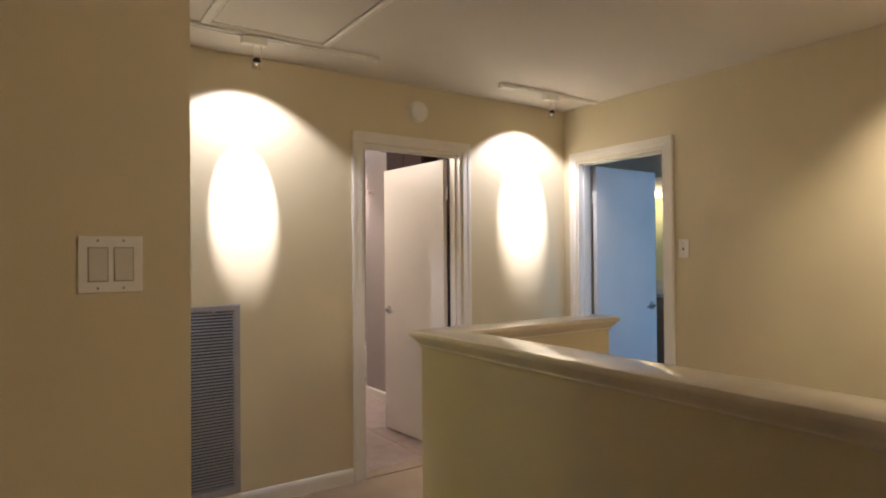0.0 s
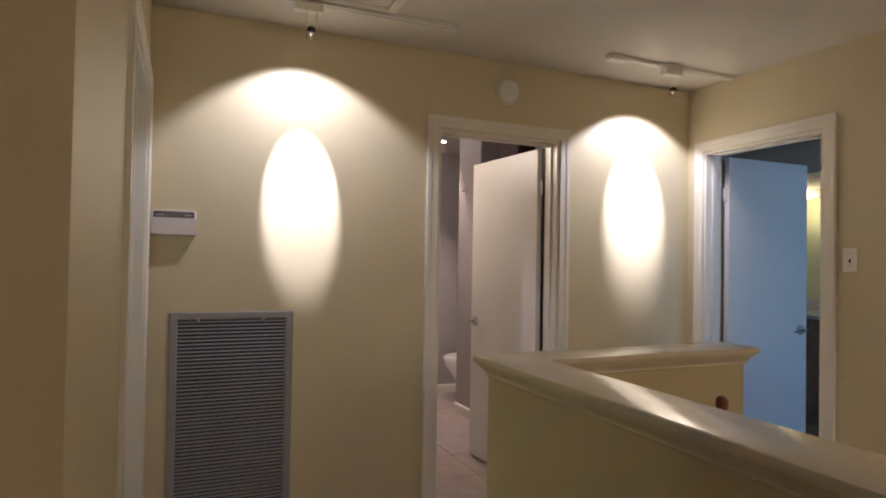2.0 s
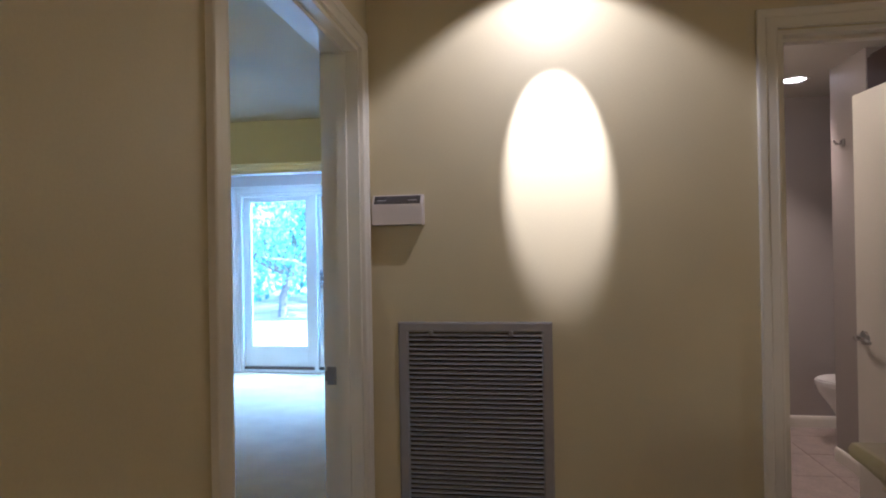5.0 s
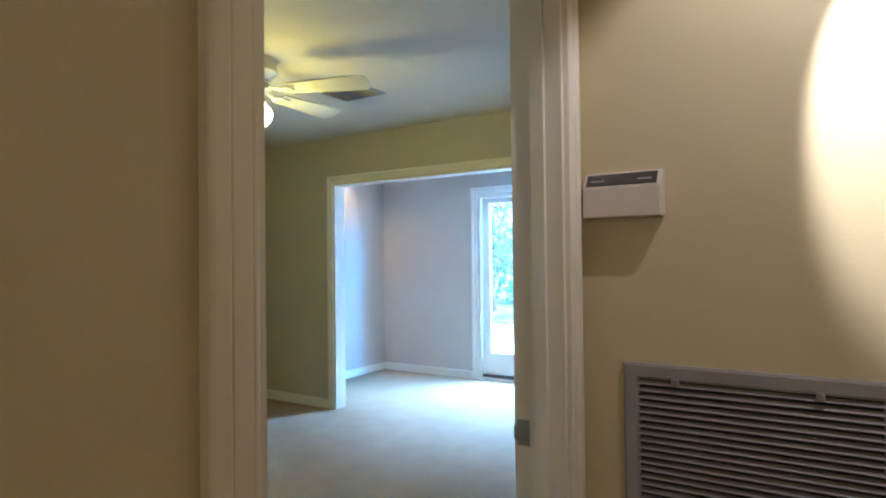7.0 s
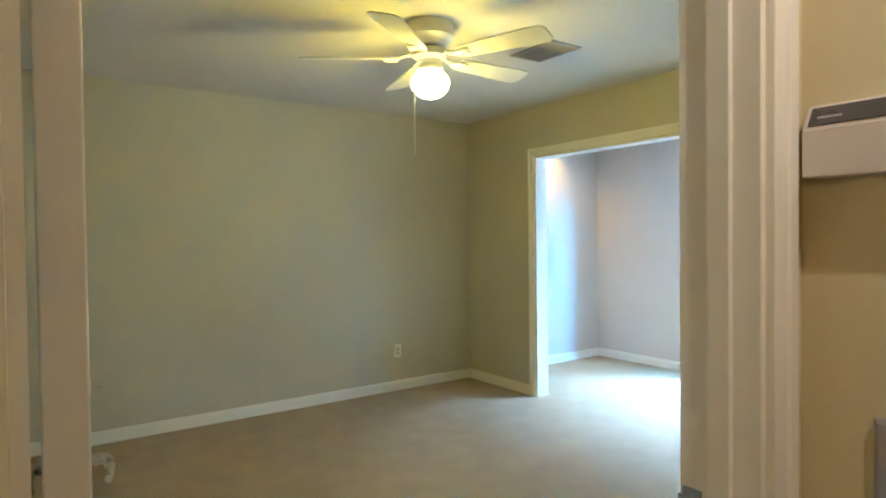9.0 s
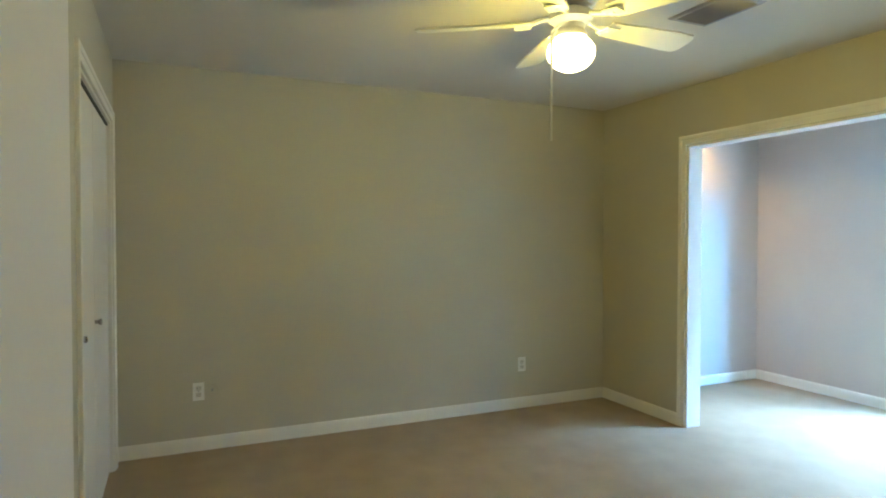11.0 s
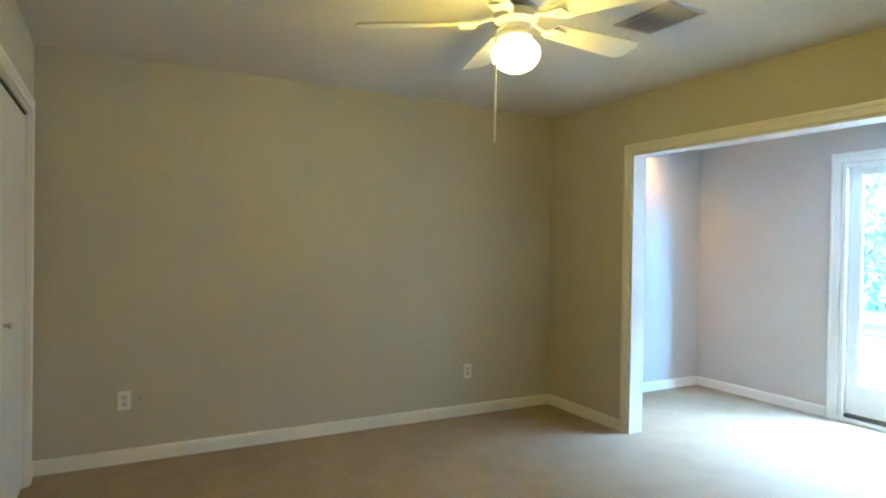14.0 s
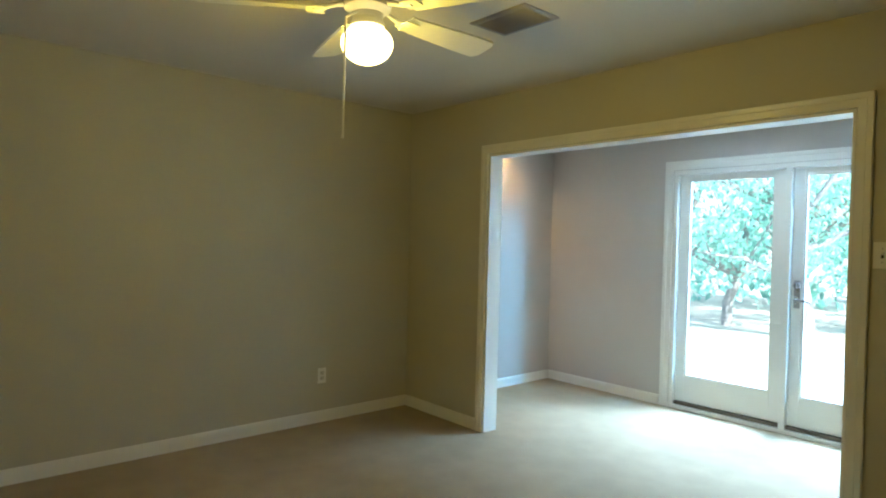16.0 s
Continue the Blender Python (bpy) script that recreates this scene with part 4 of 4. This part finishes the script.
linen = thing("linen_cabinet", "tall dark brown wooden linen cabinet behind the bathroom door", "cabinet", pose(2.37, 0.14, -0.002))
bm = B()
box(bm, (0.02, 0.0, 0.09), (0.60, 0.62, 2.40), 0.002)
box(bm, (0.02, 0.84, 0.09), (0.60, 1.455, 2.40), 0.002)
box(bm, (0.06, 0.0, 0.0), (0.60, 1.455, 0.089))
box(bm, (0.30, 0.62, 0.09), (0.60, 0.84, 2.40))
part("body", bm, DARKWOOD, linen)
for y0 in (0.01, 0.315, 0.85, 1.155):
    for z0, z1 in ((0.10, 1.20), (1.21, 2.38)):
        bm = B()
        box(bm, (0.0, y0, z0), (0.019, y0 + 0.295, z1), 0.003)
        part("door", bm, DARKWOOD, linen, "dark brown cabinet door")
hook = thing("robe_hook", "small nickel robe hook on the partition", "hook", pose(2.37, 1.87, 1.955, 0, 0, -90))
bm = B()
box(bm, (-0.022, -0.006, -0.022), (0.022, 0.0, 0.022), 0.002)
part("base", bm, NICKEL, hook)
bm = B()
tube(bm, [(0, -0.004, 0), (0, -0.035, -0.004), (0.0, -0.055, 0.016)], 0.007, 8)
part("prong", bm, NICKEL, hook, "", True)
bm = B()
box(bm, (D1[0] + 0.014, -0.006, 0.0), (D1[1] - 0.014, 0.118, 0.006), 0.002)
solid("threshold_strip", bm, STRIP, "thin metal strip between carpet and bathroom tile", "threshold")

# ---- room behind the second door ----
# made-up block behind the leaf, keeps light out of the hinge gap
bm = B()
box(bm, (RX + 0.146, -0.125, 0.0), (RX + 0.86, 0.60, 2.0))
solid("wall_behind_door", bm, FARWALL, "unseen block added to keep the open door's hinge gap dark", "wall")
van = thing("vanity_cabinet", "brown wooden vanity cabinet with a pale stone top", "cabinet", pose(5.00, 0.0, 0.0))
bm = B()
box(bm, (0.06, -1.2, 0.0), (0.60, 1.498, 0.10))
box(bm, (0.02, -1.2, 0.10), (0.60, 1.498, 0.90), 0.002)
part("body", bm, CABWOOD, van)
for y0 in (-1.18, -0.70, -0.22, 0.26, 0.74):
    bm = B()
    box(bm, (0.0, y0, 0.13), (0.019, y0 + 0.46, 0.70), 0.003)
    part("door", bm, CABWOOD, van, "brown cabinet door")
    bm = B()
    box(bm, (0.0, y0, 0.715), (0.019, y0 + 0.46, 0.88), 0.003)
    part("drawer_front", bm, CABWOOD, van)
bm = B()
box(bm, (-0.015, -1.21, 0.901), (0.60, 1.498, 0.938), 0.004)
box(bm, (0.575, -1.21, 0.939), (0.598, 1.498, 1.04), 0.003)
part("worktop", bm, STONE, van, "pale stone top with a low splashback")
vl = thing("vanity_light", "warm lit bar lamp on the wall above the vanity", "wall lamp", pose(5.60, 0.98, 2.028, 0, 0, -90))
bm = B()
box(bm, (-0.30, -0.03, -0.04), (0.30, 0.0, 0.04), 0.006)
part("back_plate", bm, NICKEL, vl)
for x in (-0.2, 0.0, 0.2):
    bm = B()
    lathe(bm, [(0, -0.05), (0.03, -0.045), (0.04, -0.01), (0.03, 0.03), (0, 0.04)], 20, pose(x, -0.075, 0))
    part("bulb", bm, VANITYBULB, vl, "", True).visible_shadow = False

# ---- outside ----
bm = B()
g = 400.0
vs = [bm.verts.new((x, y, -0.16)) for x, y in ((-g, 4.45), (g, 4.45), (g, g), (-g, g))]
bm.faces.new(vs)
for p in ((( -g, -g), (g, -g), (g, -6.4), (-g, -6.4)), ((-g, -6.4), (-4.7, -6.4), (-4.7, 4.45), (-g, 4.45)), ((6.1, -6.4), (g, -6.4), (g, 4.45), (6.1, 4.45))):
    bm.faces.new([bm.verts.new((x, y, -0.16)) for x, y in p])
bmesh.ops.remove_doubles(bm, verts=bm.verts, dist=1e-4)
solid("ground", bm, GROUND, "pale sunlit garden ground", "ground")
bm = B()
box(bm, (-6.5, 4.40, -0.155), (3.0, 8.6, -0.06), 0.01)
solid("patio", bm, DECK, "sun-bleached concrete patio outside the glazed doors", "pavement")


def leaves(bm, rnd, centre, spread, count, size):
    for _ in range(count):
        d = Vector((rnd.gauss(0, 1), rnd.gauss(0, 1), rnd.gauss(0, 0.8)))
        p = Vector(centre) + d * spread * 0.55
        q = Euler((rnd.uniform(0, 6.3), rnd.uniform(0, 6.3), rnd.uniform(0, 6.3))).to_matrix()
        s = size * rnd.uniform(0.6, 1.4)
        bm.faces.new([bm.verts.new(p + q @ Vector(v) * s) for v in ((-0.5, 0, 0), (0, -0.28, 0.05), (0.55, 0, 0), (0, 0.28, 0.05))])


def tree(x, y, height, lean, seed, mat, trunk=0.13):
    rnd = random.Random(seed)
    ob = thing("tree", "leafy garden tree with a bent grey-brown trunk and loose crown", "tree", pose(x, y, -0.18))
    bm = B()
    pts = [Vector((0, 0, -0.2))]
    for k in range(1, 8):
        f = k / 7
        pts.append(Vector((lean * f * f * height * 0.35 + rnd.uniform(-0.12, 0.12), rnd.uniform(-0.15, 0.15), f * height * 0.72)))
    tube(bm, pts, [trunk * (1 - 0.75 * k / 7) for k in range(8)], 10)
    tips = [pts[-1]]
    for k in range(9):
        base = pts[rnd.randint(2, 6)]
        a = rnd.uniform(0, 6.3)
        ln = rnd.uniform(0.25, 0.48) * height
        mid = base + Vector((math.cos(a), math.sin(a), 0.5)) * ln * 0.5
        end = base + Vector((math.cos(a + 0.3), math.sin(a + 0.3), 0.75 + rnd.uniform(-0.5, 0.3))) * ln
        tube(bm, [base, mid, end], [trunk * 0.42, trunk * 0.26, trunk * 0.08], 7)
        tips += [mid, end]
    part("trunk", bm, BARK, ob, "", True)
    bm = B()
    for p in tips:
        for _ in range(4):
            c = p + Vector((rnd.gauss(0, 0.5), rnd.gauss(0, 0.5), rnd.gauss(0.1, 0.4)))
            leaves(bm, rnd, c, rnd.uniform(0.25, 0.50), 36, 0.115)
    part("crown", bm, mat, ob, "loose crown of small green leaves")
    return ob


for k, (x, y, h, ln, r) in enumerate(((-5.5, 11.6, 4.8, 0.8, 0.11), (-3.9, 11.0, 4.6, -0.7, 0.17), (-7.6, 13.6, 5.4, 0.5, 0.13), (-2.2, 12.8, 5.0, -0.6, 0.13),
                                      (-9.6, 15.5, 6.0, 0.4, 0.14), (-5.6, 15.6, 5.6, 0.6, 0.13), (1.5, 13.0, 5.0, 0.3, 0.13), (-3.4, 15.8, 5.4, -0.4, 0.13))):
    tree(x, y, h, ln, 11 + k, LEAF if k % 2 == 0 else LEAF2, r)
rnd = random.Random(5)
bm = B()
for k in range(300):
    x = rnd.uniform(-22, 10)
    leaves(bm, rnd, (x, 15.5 + rnd.uniform(0, 6), rnd.uniform(0.0, 2.0)), rnd.uniform(0.4, 0.9), 18, 0.26)
tagged(new("shrubs", mesh_of(bm, "shrubs", LEAF2)), "loose green shrubs along the far edge of the garden", "shrubs", kind="stuff")

# ---- bathroom floor tiles, last ----
bm = B()
t = 0.3985
box(bm, (0.0015, 0.0015, -0.010), (t, t, 0.0), 0.0015)
tile = mesh_of(bm, "tile", TILE)
for i in range(7):
    for j in range(7):
        x, y = 0.64 + i * 0.40, 0.122 + j * 0.40
        if x + t > 3.5 or y > 2.6:
            continue
        ob = new("tile", tile)
        ob.parent = floor_bath
        ob.matrix_basis = Matrix.Translation((x, y, -0.0015 + 0.001 * ((i * 7 + j * 3) % 4) / 4))
